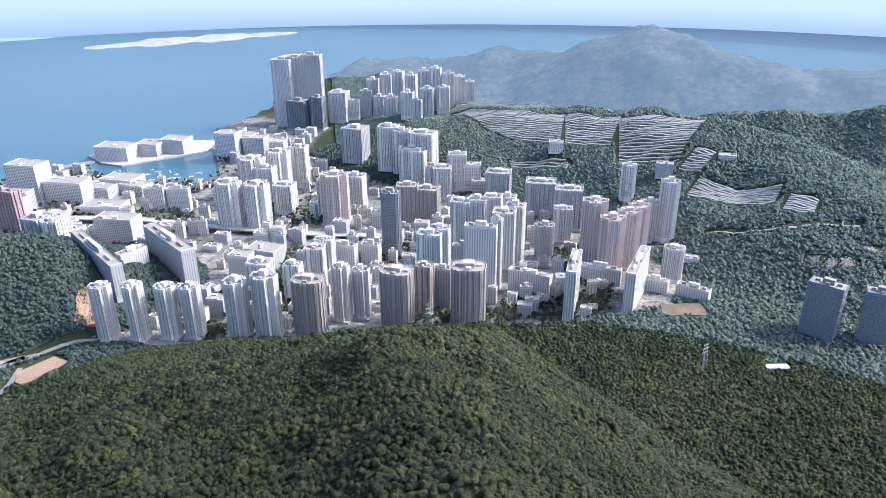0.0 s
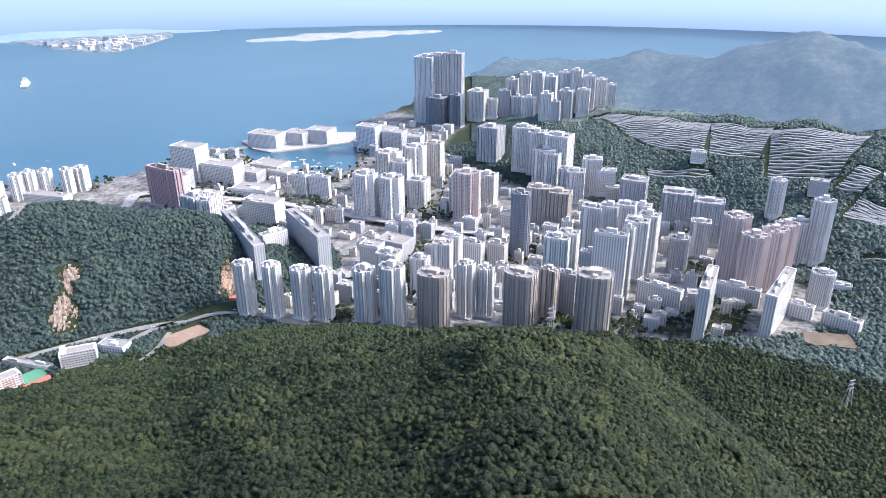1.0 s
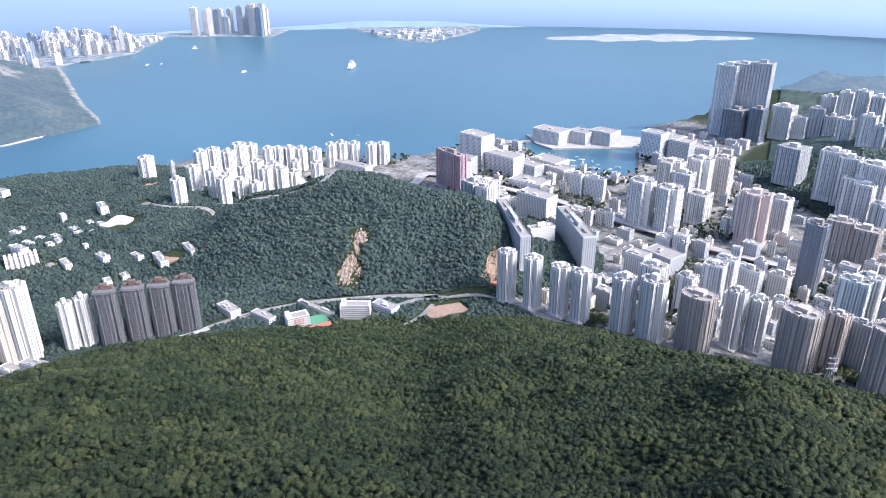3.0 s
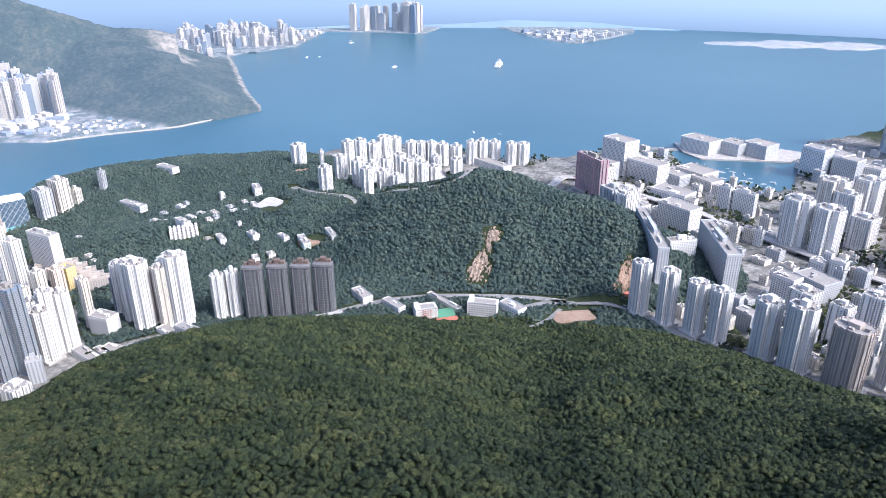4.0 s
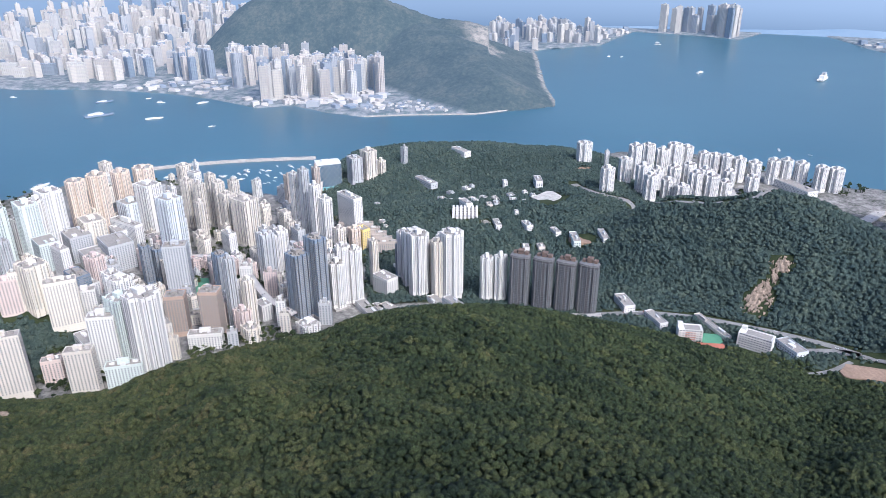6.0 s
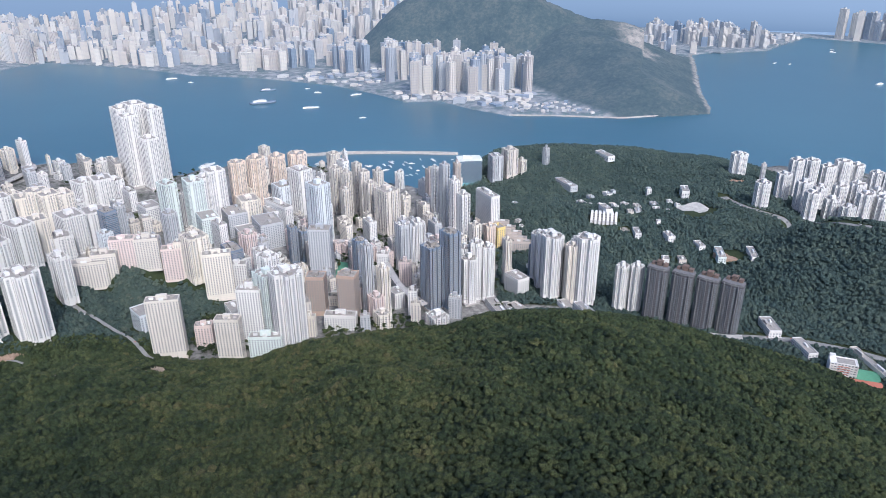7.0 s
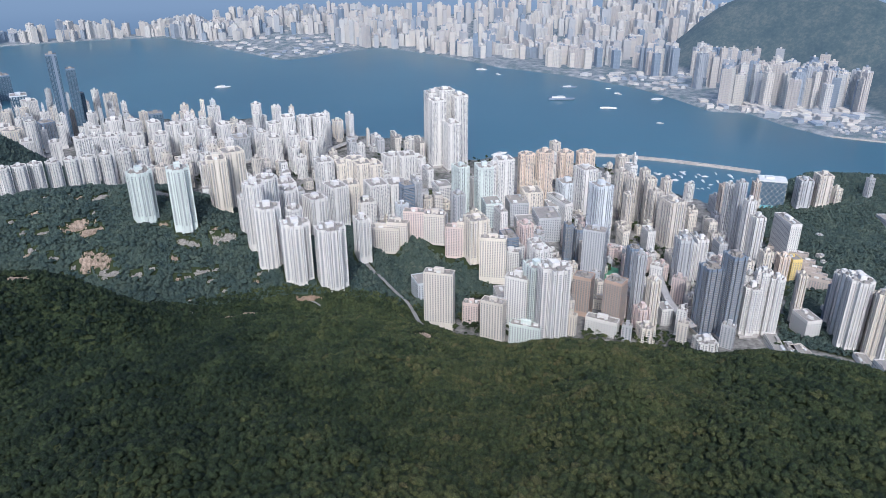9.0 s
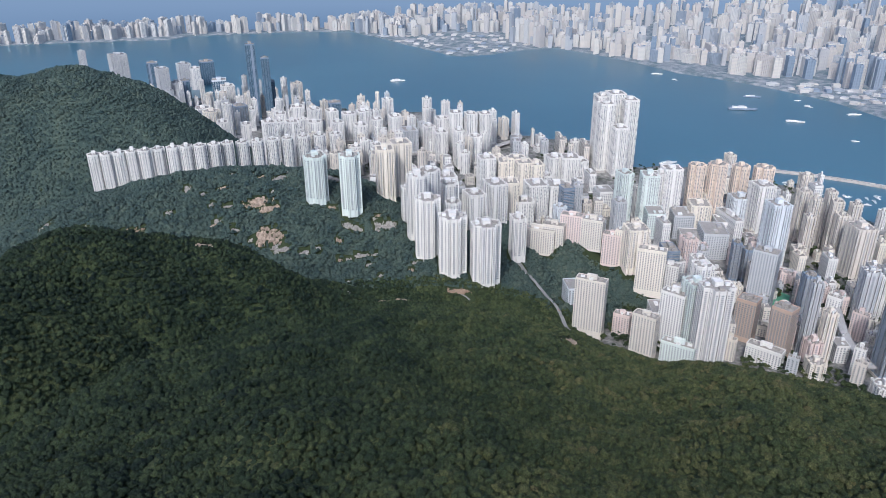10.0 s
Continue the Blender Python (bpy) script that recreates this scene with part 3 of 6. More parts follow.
def tower(x, y, z, h, w, d, style, colour, turn=None, group=""):
    """One building, its foot on the ground at (x, y, z): body, window glass, parapet, roof houses, podium."""
    COUNT[0] += 1
    rng = random.Random(COUNT[0] * 7 + 1)
    r = math.hypot(x, y)
    bearing = math.degrees(math.atan2(-x, y))
    w = max(w, 8.0) * (0.95 if style in ("cross", "fin") else 0.92)
    if not d:
        d = {"cross": w * 0.95, "round": w * 0.8, "slab": min(w * 0.55, 16), "low": w * 0.7, "glass": w * 0.9}.get(style, w * rng.uniform(0.7, 1.0))
    if turn is None:
        lean = bearing - 12 if style == "slab" and 76 < bearing < 112 and r < 1150 else -28 + bearing * 0.6
        turn = (-10 if bearing < 66 else lean) + rng.choice((-9, -2, 0, 7))
    kind = {"low": "low_building", "slab": "slab_block", "glass": "office_tower", "cross": "housing_tower", "round": "curved_tower"}.get(style, "apartment_tower")
    low = min(z, height(x, y))
    h, z = h + z - low, low
    root = new(kind)
    root.matrix_basis = pose(x, y, z - 3, 0, 0, turn)
    tagged(root, WORDS[style].format(SHADE[colour]), "building", group)
    h += 3
    far = r > 2000
    ring = outline(style, w, d)
    wall = WALLS[colour]
    v, f = [], []
    prism(ring, 0, h, v, f)
    k, n = len(v), len(ring)
    v += [(px, py, h) for px, py in ring] + [(px, py, h + 1.3) for px, py in ring]
    v += [(px * 0.96, py * 0.96, h + 1.3) for px, py in ring] + [(px * 0.96, py * 0.96, h + 0.1) for px, py in ring]
    for a, b in ((0, 1), (1, 2), (2, 3)):
        f += [(k + a * n + i, k + a * n + (i + 1) % n, k + b * n + (i + 1) % n, k + b * n + i) for i in range(n)]
    body = mesh_object("body", v, f, wall, parent=root)
    body.data.materials.append(ROOF)
    body.data.polygons[n].material_index = 1
    # glass
    dark = colour in ("umber", "slate", "purple", "brown")
    z0 = 3 + (9 if h > 60 else 1)
    if style == "glass":
        gv, gf = openings(ring, z0, h - 2, 4.5, 3.6, far, 0.86)
        glass = CURTAIN
    elif style == "low":
        gv, gf = openings(ring, z0, h - 1.5, 4.2, 3.6, far, 0.5)
        glass = BAND if far else GLASS
    else:
        gv, gf = openings(ring, z0, h - 1.5, (3.3 if dark else 4.3) if style != "slab" else 3.8, 3.0, far, 0.66 if dark else 0.44)
        glass = (BAND_DARK if dark else BAND) if far else GLASS
    if gf:
        tagged(mesh_object("window_glazing", gv, gf, glass, parent=root, label="small dark panes storey over storey"), kind="stuff")
    if (style == "round" or colour in ("slate", "tan", "brown")) and style != "low" and r < 1500:
        v, f = [], []
        for k in range(int((h - z0) / 3)):
            lo = z0 + k * 3.0
            prism([(px * 1.015, py * 1.015) for px, py in ring], lo, lo + 0.55, v, f, False)
        tagged(mesh_object("balcony_slab", v, f, BALCONY, parent=root, label="pale slab edges floor by floor"), kind="stuff")
    # roof houses and tanks
    if style == "low":
        for _ in range(rng.randint(2, 4) if r < 1700 else 1):
            v, f = [], []
            bw, bd = rng.uniform(0.08, 0.28) * w, rng.uniform(0.08, 0.28) * d
            box(v, f, rng.uniform(-0.33, 0.33) * w, rng.uniform(-0.33, 0.33) * d, bw, bd, h, h + rng.uniform(1.5, 4))
            mesh_object("plant_room", v, f, rng.choice((PALE, CONCRETE, wall)), parent=root)
    else:
        s = 0.26 if style == "cross" else 0.32
        v, f = [], []
        box(v, f, 0, 0, w * s, d * s, h, h + rng.uniform(5, 9))
        mesh_object("lift_house", v, f, wall if not dark else ROOF, parent=root)
        for sx, sy in ((1, 0), (-1, 0), (0, 1), (0, -1))[: 4 if r < 1250 else 2 if r < 1800 else 0]:
            v, f = [], []
            box(v, f, sx * w * 0.31, sy * d * 0.31, w * 0.13, d * 0.13, h, h + rng.uniform(2.5, 4.5))
            mesh_object("water_tank", v, f, rng.choice((PALE, CONCRETE, ROOF)) if not dark else ROOF, parent=root)
    if style in ("cross", "fin", "glass", "round") and h > 70 and r < 2300 and spot(x, y)[1] < 0.3:
        v, f = [], []
        box(v, f, 0, 0, w * 1.06, d * 1.06, 0, 3 + rng.uniform(3.5, 6))
        mesh_object("podium", v, f, CONCRETE, parent=root)
    n = max(1, int(w / d))
    for i in range(n):
        m = ((i + 0.5) / n - 0.5) * w
        TAKEN.append((x + m * math.cos(radians(turn)), y + m * math.sin(radians(turn)), 0.62 * max(w / n, d)))
    return root


# four slim white residential towers
tower(-489, 893, 29, 89, 30, 0, "cross", "white")
tower(-444, 896, 29, 88, 30, 0, "cross", "white")
tower(-399, 898, 29, 85, 30, 0, "cross", "white")
tower(-363, 897, 29, 85, 29, 0, "cross", "white")
# estate
tower(-299, 902, 29, 91, 35, 0, "cross", "white")
tower(-256, 899, 29, 101, 38, 0, "cross", "white")
tower(-195, 904, 29, 93, 51, 0, "round", "tan")
tower(-69, 923, 29, 97, 53, 0, "round", "tan")
tower(36, 932, 29, 99, 57, 0, "round", "tan")
tower(-30, 970, 26, 86, 27, 0, "fin", "tan")
tower(-2, 986, 24, 76, 32, 0, "slab", "grey")
tower(-155, 954, 26, 92, 28, 0, "cross", "white")
tower(-126, 962, 25, 84, 27, 0, "cross", "white")
tower(-245, 1033, 18, 67, 29, 0, "fin", "white")
tower(-218, 1088, 14, 77, 34, 0, "fin", "white")
tower(-206, 1115, 13, 81, 34, 0, "fin", "white")
tower(-361, 1142, 9, 45, 42, 0, "low", "white")
tower(-333, 1201, 6, 35, 66, 0, "low", "grey")
tower(-315, 1093, 13, 49, 41, 0, "fin", "white")
tower(-175, 1149, 11, 58, 45, 0, "slab", "white")
tower(-131, 1159, 10, 55, 37, 0, "slab", "beige")
tower(-98, 1226, 7, 132, 39, 0, "round", "slate")
tower(-24, 1114, 14, 91, 44, 0, "fin", "green")
tower(-7, 1130, 13, 95, 36, 0, "fin", "white")
tower(59, 1044, 20, 126, 57, 0, "slab", "white")
tower(87, 1074, 17, 129, 19, 0, "fin", "white")
tower(32, 1074, 17, 82, 39, 0, "slab", "grey")
tower(108, 1173, 11, 111, 42, 0, "fin", "white")
tower(129, 1195, 9, 116, 36, 0, "fin", "white")
tower(33, 1278, 5, 99, 40, 0, "fin", "white")
tower(65, 1276, 5, 103, 38, 0, "fin", "white")
tower(95, 1282, 5, 106, 36, 0, "fin", "white")
tower(130, 1352, 4, 81, 35, 0, "fin", "white")
tower(268, 1172, 12, 130, 47, 0, "cross", "pink")
tower(293, 1141, 14, 108, 46, 0, "cross", "pink")
tower(329, 1169, 12, 111, 43, 0, "cross", "pink")
tower(355, 1203, 10, 111, 40, 0, "cross", "pink")
tower(396, 1274, 17, 84, 35, 0, "fin", "white")
tower(258, 1378, 4, 89, 60, 0, "fin", "grey")
tower(235, 1305, 4, 73, 39, 0, "fin", "white")
tower(189, 1223, 8, 66, 39, 0, "round", "grey")
tower(427, 1264, 27, 119, 37, 0, "cross", "white")
tower(395, 1445, 44, 78, 32, 0, "cross", "white")
tower(392, 1098, 20, 63, 39, 0, "round", "white")
tower(449, 1167, 28, 5, 33, 0, "low", "blue")
tower(616, 1484, 126, 5, 40, 0, "low", "grey")
tower(484, 1489, 81, 31, 39, 0, "low", "grey")
# north
tower(-446, 1388, 4, 102, 53, 0, "cross", "white")
tower(-387, 1385, 4, 99, 52, 0, "cross", "white")
tower(-350, 1477, 4, 66, 44, 0, "fin", "white")
tower(-442, 1561, 4, 101, 60, 0, "cross", "cream")
tower(-390, 1611, 4, 103, 56, 0, "cross", "white")
tower(-347, 1642, 4, 105, 42, 0, "fin", "cream")
tower(-407, 1545, 4, 84, 46, 0, "fin", "white")
tower(-230, 1419, 4, 108, 59, 0, "cross", "pink")
tower(-199, 1517, 4, 73, 44, 0, "fin", "white")
tower(-252, 1444, 4, 88, 38, 0, "fin", "white")
tower(-231, 1815, 22, 89, 61, 0, "fin", "grey")
tower(-139, 1748, 20, 111, 53, 0, "fin", "white")
tower(-104, 1723, 20, 107, 43, 0, "fin", "white")
tower(-50, 1685, 19, 112, 65, 0, "fin", "white")
tower(-77, 1676, 14, 85, 57, 0, "fin", "white")
tower(-77, 1412, 4, 86, 49, 0, "fin", "tan")
tower(-35, 1410, 4, 79, 53, 0, "fin", "tan")
tower(-3, 1562, 4, 78, 42, 0, "fin", "white")
tower(32, 1606, 12, 88, 46, 0, "fin", "white")
tower(-23, 1614, 6, 64, 41, 0, "fin", "white")
tower(-61, 1653, 10, 85, 42, 0, "fin", "white")
tower(66, 1601, 16, 60, 46, 0, "low", "white")
tower(85, 1584, 12, 30, 40, 0, "low", "cream")
tower(125, 1537, 6, 73, 58, 0, "fin", "grey")
tower(213, 1475, 8, 68, 69, 0, "fin", "grey")
tower(159, 1449, 4, 19, 25, 0, "low", "orange")
tower(-558, 1931, 4, 60, 77, 0, "low", "blue")
tower(-590, 1892, 4, 75, 66, 0, "low", "blue")
tower(-518, 1905, 4, 59, 66, 0, "low", "grey")
tower(-465, 1931, 4, 41, 50, 0, "low", "white")
tower(273, 1672, 86, 24, 37, 0, "low", "white")
# waterfront resort towers
tower(-504, 2267, 4, 211, 65, 0, "fin", "blue")
tower(-467, 2287, 8, 212, 77, 0, "fin", "grey")
tower(-415, 2272, 10, 217, 65, 0, "fin", "grey")
tower(-457, 2224, 4, 91, 67, 0, "fin", "slate")
tower(-394, 2211, 4, 103, 44, 0, "fin", "slate")
tower(-524, 2291, 4, 75, 50, 0, "fin", "grey")
tower(-336, 2277, 15, 95, 61, 0, "fin", "white")
tower(-291, 2288, 19, 64, 45, 0, "low", "white")
# eastern estate
tower(-233, 2346, 34, 103, 39, 0, "fin", "white")
tower(-188, 2330, 35, 121, 38, 0, "fin", "white")
tower(-142, 2250, 51, 127, 37, 0, "fin", "white")
tower(-101, 2224, 58, 114, 37, 0, "fin", "white")
tower(-57, 2121, 84, 119, 35, 0, "fin", "white")
tower(-23, 2098, 90, 124, 34, 0, "fin", "white")
tower(15, 2094, 100, 100, 34, 0, "fin", "white")
tower(48, 2133, 99, 85, 35, 0, "fin", "white")
tower(83, 2293, 69, 70, 34, 0, "fin", "white")
tower(-252, 2304, 25, 83, 42, 0, "fin", "grey")
tower(-157, 2108, 65, 64, 38, 0, "fin", "white")
tower(-102, 2011, 87, 75, 36, 0, "fin", "white")
tower(-47, 2037, 85, 82, 40, 0, "fin", "grey")
tower(0, 2050, 94, 75, 37, 0, "fin", "white")
tower(-77, 2005, 86, 56, 33, 0, "fin", "grey")
tower(-209, 2301, 27, 64, 38, 0, "fin", "white")
# harbour sheds
tower(-959, 1563, 4, 90, 86, 50, "low", "white")
tower(-868, 1552, 4, 52, 104, 45, "low", "white")
tower(-907, 1905, 2, 39, 105, 60, "low", "white")
tower(-827, 1946, 2, 36, 70, 60, "low", "grey")
tower(-764, 1971, 2, 40, 77, 60, "low", "grey")
tower(-992, 1504, 4, 16, 60, 30, "low", "cream")
tower(-820, 1587, 4, 27, 90, 40, "low", "grey")
tower(-752, 1473, 4, 24, 98, 50, "low", "white")
tower(-739, 1613, 4, 23, 74, 40, "low", "cream")
tower(-636, 1492, 4, 55, 33, 0, "slab", "white")
tower(-592, 1493, 4, 52, 54, 0, "slab", "white")
tower(-787, 1652, 4, 27, 92, 60, "low", "beige")
tower(-928, 1451, 4, 48, 43, 0, "low", "beige")
tower(-737, 1192, 6, 100, 42, 0, "fin", "grey")
tower(-701, 1172, 6, 100, 30, 0, "fin", "white")
tower(-764, 1338, 4, 22, 52, 0, "low", "white")
# courtyard blocks
tower(-653, 1317, 4, 54, 88, 40, "low", "white")
# terraced seaside towers
tower(-1520, 953, 34, 54, 39, 0, "cross", "white")
tower(-1290, 874, 43, 53, 32, 0, "cross", "white")
tower(-1354, 964, 31, 59, 31, 0, "cross", "white")
tower(-1304, 979, 21, 66, 33, 0, "cross", "white")
tower(-1257, 967, 18, 62, 30, 0, "cross", "white")
tower(-1274, 1030, 6, 50, 33, 0, "cross", "white")
tower(-1236, 1040, 6, 46, 31, 0, "cross", "white")
tower(-1275, 1109, 4, 59, 34, 0, "cross", "white")
tower(-1252, 1135, 4, 56, 34, 0, "cross", "white")
tower(-1252, 1177, 4, 36, 32, 0, "cross", "white")
tower(-1235, 1240, 4, 46, 32, 0, "cross", "white")
tower(-1391, 1015, 22, 86, 32, 0, "cross", "white")
tower(-1421, 1076, 10, 86, 33, 0, "cross", "white")
tower(-1428, 1125, 4, 73, 33, 0, "cross", "white")
tower(-1423, 1157, 4, 85, 37, 0, "cross", "white")
tower(-1426, 1197, 4, 73, 34, 0, "cross", "white")
tower(-1341, 1048, 9, 50, 32, 0, "cross", "white")
tower(-1348, 1103, 4, 53, 32, 0, "cross", "white")
tower(-1345, 1144, 4, 56, 33, 0, "cross", "white")
tower(-1389, 1222, 4, 64, 31, 0, "cross", "white")
tower(-1371, 1242, 4, 63, 31, 0, "cross", "white")
tower(-1349, 1260, 4, 63, 31, 0, "cross", "white")
tower(-1329, 1282, 4, 59, 31, 0, "cross", "white")
tower(-1312, 1316, 4, 50, 34, 0, "cross", "white")
tower(-1326, 1179, 4, 44, 30, 0, "cross", "white")
tower(-1309, 1238, 4, 38, 30, 0, "cross", "white")
tower(-1285, 1348, 4, 61, 31, 0, "cross", "white")
tower(-1269, 1373, 4, 62, 31, 0, "cross", "white")
tower(-1247, 1399, 4, 58, 34, 0, "cross", "white")
tower(-1200, 1413, 4, 60, 31, 0, "cross", "white")
tower(-1183, 1443, 4, 57, 34, 0, "cross", "white")
tower(-1472, 990, 29, 45, 12, 0, "fin", "white")
tower(-910, 1367, 4, 94, 100, 22, "fin", "purple")
tower(-948, 1495, 4, 46, 51, 0, "low", "grey")
tower(-1216, 1357, 4, 17, 122, 30, "low", "white")
tower(-749, 1266, 5, 77, 42, 0, "fin", "white")
# umber
tower(-931, 421, 30, 74, 22, 0, "cross", "white")
tower(-922, 441, 30, 77, 22, 0, "cross", "white")
tower(-1073, 328, 18, 89, 26, 0, "cross", "white")
tower(-1033, 335, 22, 100, 31, 0, "cross", "white")
tower(-996, 357, 24, 90, 23, 0, "cross", "cream")
tower(-997, 376, 24, 100, 33, 0, "cross", "white")
tower(-1086, 327, 17, 60, 20, 0, "fin", "slate")
# park
tower(-1293, 533, 45, 16, 40, 14, "low", "white")
tower(-1465, 705, 15, 17, 18, 10, "low", "white")
tower(-1405, 762, 33, 16, 45, 16, "low", "white")
tower(-1092, 679, 27, 10, 55, 14, "low", "green")
tower(-1063, 724, 40, 7, 55, 12, "low", "white")
tower(-1177, 619, 31, 11, 31, 14, "low", "white")
tower(-1204, 565, 32, 10, 38, 12, "low", "white")
tower(-1143, 665, 27, 7, 30, 12, "low", "white")
tower(-1560, 537, 15, 11, 78, 20, "low", "grey")
tower(-1683, 521, 32, 45, 15, 0, "fin", "grey")
tower(-1686, 679, 43, 11, 68, 20, "low", "white")
tower(-630, 759, 30, 11, 45, 20, "low", "blue")
tower(-768, 631, 30, 10, 47, 14, "low", "white")
tower(-830, 616, 30, 11, 46, 18, "low", "white")
tower(-724, 700, 30, 5, 82, 10, "low", "cream")
tower(-955, 228, 29, 11, 60, 16, "low", "white")
tower(-952, 263, 29, 5, 40, 20, "low", "beige")
tower(-943, 341, 29, 5, 52, 16, "low", "white")
tower(-953, 250, 29, 5, 45, 12, "low", "white")
tower(-825, 324, 86, 10, 45, 14, "low", "white")
# marine tower cluster
tower(-1814, -522, 4, 187, 50, 0, "fin", "white")
tower(-1813, -488, 4, 197, 52, 0, "fin", "white")
tower(-1800, -446, 4, 187, 46, 0, "fin", "white")
tower(-1743, -450, 4, 127, 46, 0, "fin", "white")
tower(-1765, -496, 4, 178, 40, 0, "fin", "white")
# old town centre
tower(-1502, -218, 4, 128, 36, 0, "cross", "orange")
tower(-1507, -178, 4, 134, 39, 0, "cross", "orange")
tower(-1580, -140, 4, 115, 38, 0, "cross", "orange")
tower(-1587, -95, 4, 117, 43, 0, "cross", "orange")
tower(-1436, -351, 4, 110, 38, 0, "fin", "green")
tower(-1427, -297, 4, 117, 45, 0, "fin", "green")
tower(-1451, -259, 4, 129, 40, 0, "fin", "white")
tower(-1439, -279, 4, 118, 33, 0, "fin", "white")
tower(-1460, -319, 4, 75, 33, 0, "fin", "white")
tower(-1313, -45, 4, 133, 39, 0, "fin", "blue")
tower(-1521, -126, 4, 66, 44, 0, "fin", "blue")
tower(-1504, -87, 4, 105, 46, 0, "fin", "white")
tower(-1424, -132, 4, 58, 86, 18, "slab", "white")
tower(-1445, -195, 4, 65, 50, 0, "fin", "cream")
tower(-1498, -10, 4, 105, 23, 0, "fin", "beige")
tower(-1454, 12, 4, 108, 22, 0, "fin", "beige")
tower(-1482, 36, 4, 117, 23, 0, "fin", "beige")
tower(-1437, 49, 4, 113, 22, 0, "fin", "beige")
tower(-1424, 78, 4, 117, 22, 0, "fin", "beige")
tower(-1413, 60, 4, 96, 24, 0, "fin", "beige")
tower(-1414, 8, 4, 84, 22, 0, "fin", "beige")
tower(-1363, 91, 4, 97, 47, 0, "fin", "beige")
tower(-1325, 52, 4, 46, 35, 0, "slab", "white")
tower(-1157, 104, 11, 94, 27, 0, "fin", "grey")
tower(-1186, 134, 9, 87, 25, 0, "fin", "white")
tower(-1165, 111, 10, 86, 23, 0, "fin", "white")
tower(-1145, -41, 11, 101, 41, 26, "slab", "grey")
tower(-1238, -95, 5, 75, 20, 0, "fin", "slate")
tower(-1252, -76, 5, 61, 22, 0, "fin", "slate")
tower(-1404, 196, 4, 125, 17, 0, "fin", "white")
tower(-1362, 210, 4, 143, 19, 0, "fin", "grey")
tower(-1315, 222, 4, 124, 21, 0, "fin", "white")
tower(-1296, 237, 5, 100, 25, 0, "fin", "white")
tower(-1529, 202, 4, 81, 21, 0, "fin", "tan")
tower(-1563, 270, 4, 82, 19, 0, "fin", "tan")
tower(-1322, 292, 14, 82, 68, 20, "slab", "white")
tower(-1152, 205, 12, 66, 21, 0, "fin", "cream")
tower(-1233, 249, 7, 58, 20, 0, "fin", "cream")
tower(-1235, 278, 10, 49, 22, 0, "fin", "orange")
tower(-1239, 296, 15, 41, 27, 0, "low", "yellow")
tower(-990, 132, 23, 110, 29, 0, "fin", "slate")
tower(-985, 160, 24, 133, 31, 0, "fin", "slate")
tower(-1024, 190, 21, 90, 21, 0, "cross", "white")
tower(-1009, 206, 23, 103, 24, 0, "cross", "white")
tower(-1005, 224, 24, 95, 24, 0, "cross", "white")
tower(-999, 193, 24, 80, 28, 0, "cross", "white")
tower(-1060, 270, 20, 84, 16, 0, "fin", "cream")
tower(-1029, 280, 22, 30, 40, 24, "low", "white")
tower(-997, 329, 25, 108, 34, 0, "cross", "white")
tower(-1036, 327, 21, 101, 23, 0, "fin", "white")
tower(-972, 353, 26, 100, 22, 0, "cross", "cream")
tower(-964, 374, 27, 115, 37, 0, "cross", "white")
tower(-1631, 378, 16, 64, 37, 0, "fin", "grey")
tower(-1638, 415, 21, 71, 34, 0, "fin", "beige")
tower(-1650, 449, 25, 34, 23, 0, "fin", "cream")
# hillside
tower(-950, -581, 112, 80, 38, 0, "cross", "white")
tower(-882, -512, 103, 102, 43, 0, "cross", "white")
tower(-868, -461, 93, 97, 46, 0, "cross", "white")
tower(-879, -411, 85, 98, 47, 0, "cross", "white")
tower(-1036, -560, 99, 78, 41, 0, "cross", "white")
tower(-1051, -515, 91, 70, 44, 0, "fin", "white")
tower(-952, -505, 108, 69, 28, 0, "cross", "white")
tower(-1005, -412, 76, 73, 32, 0, "fin", "white")
tower(-1054, -396, 73, 43, 69, 18, "slab", "beige")
tower(-1064, -369, 81, 43, 39, 18, "slab", "beige")
tower(-1237, -560, 31, 87, 51, 0, "fin", "white")
tower(-1293, -551, 14, 91, 41, 0, "fin", "cream")
tower(-1456, -588, 4, 95, 45, 0, "fin", "cream")
tower(-1462, -561, 4, 93, 45, 0, "fin", "cream")
tower(-1476, -644, 4, 85, 46, 0, "fin", "cream")
tower(-1474, -616, 4, 97, 46, 0, "cross", "cream")
tower(-1443, -677, 4, 96, 41, 0, "fin", "white")
tower(-1358, -519, 4, 83, 55, 0, "fin", "white")
tower(-1396, -486, 4, 75, 51, 0, "fin", "white")
tower(-1309, -525, 8, 56, 44, 0, "fin", "white")
tower(-1391, -436, 4, 82, 23, 0, "fin", "grey")
tower(-1293, -428, 4, 108, 28, 0, "glass", "slate")
tower(-1271, -432, 9, 69, 23, 0, "fin", "blue")
tower(-1803, -498, 4, 69, 41, 0, "fin", "beige")
tower(-1601, -474, 4, 46, 51, 0, "slab", "white")
tower(-1507, -411, 4, 41, 53, 0, "low", "white")
tower(-1635, -579, 4, 62, 44, 0, "fin", "white")
tower(-1635, -539, 4, 67, 49, 0, "fin", "white")
tower(-1651, -516, 4, 56, 38, 0, "fin", "white")
tower(-1853, -644, 4, 54, 98, 14, "slab", "beige")
tower(-1806, -557, 4, 57, 95, 14, "slab", "beige")
tower(-1084, -346, 88, 51, 40, 18, "slab", "pink")
tower(-1087, -310, 84, 52, 39, 18, "slab", "beige")
tower(-1088, -275, 62, 54, 33, 18, "slab", "pink")
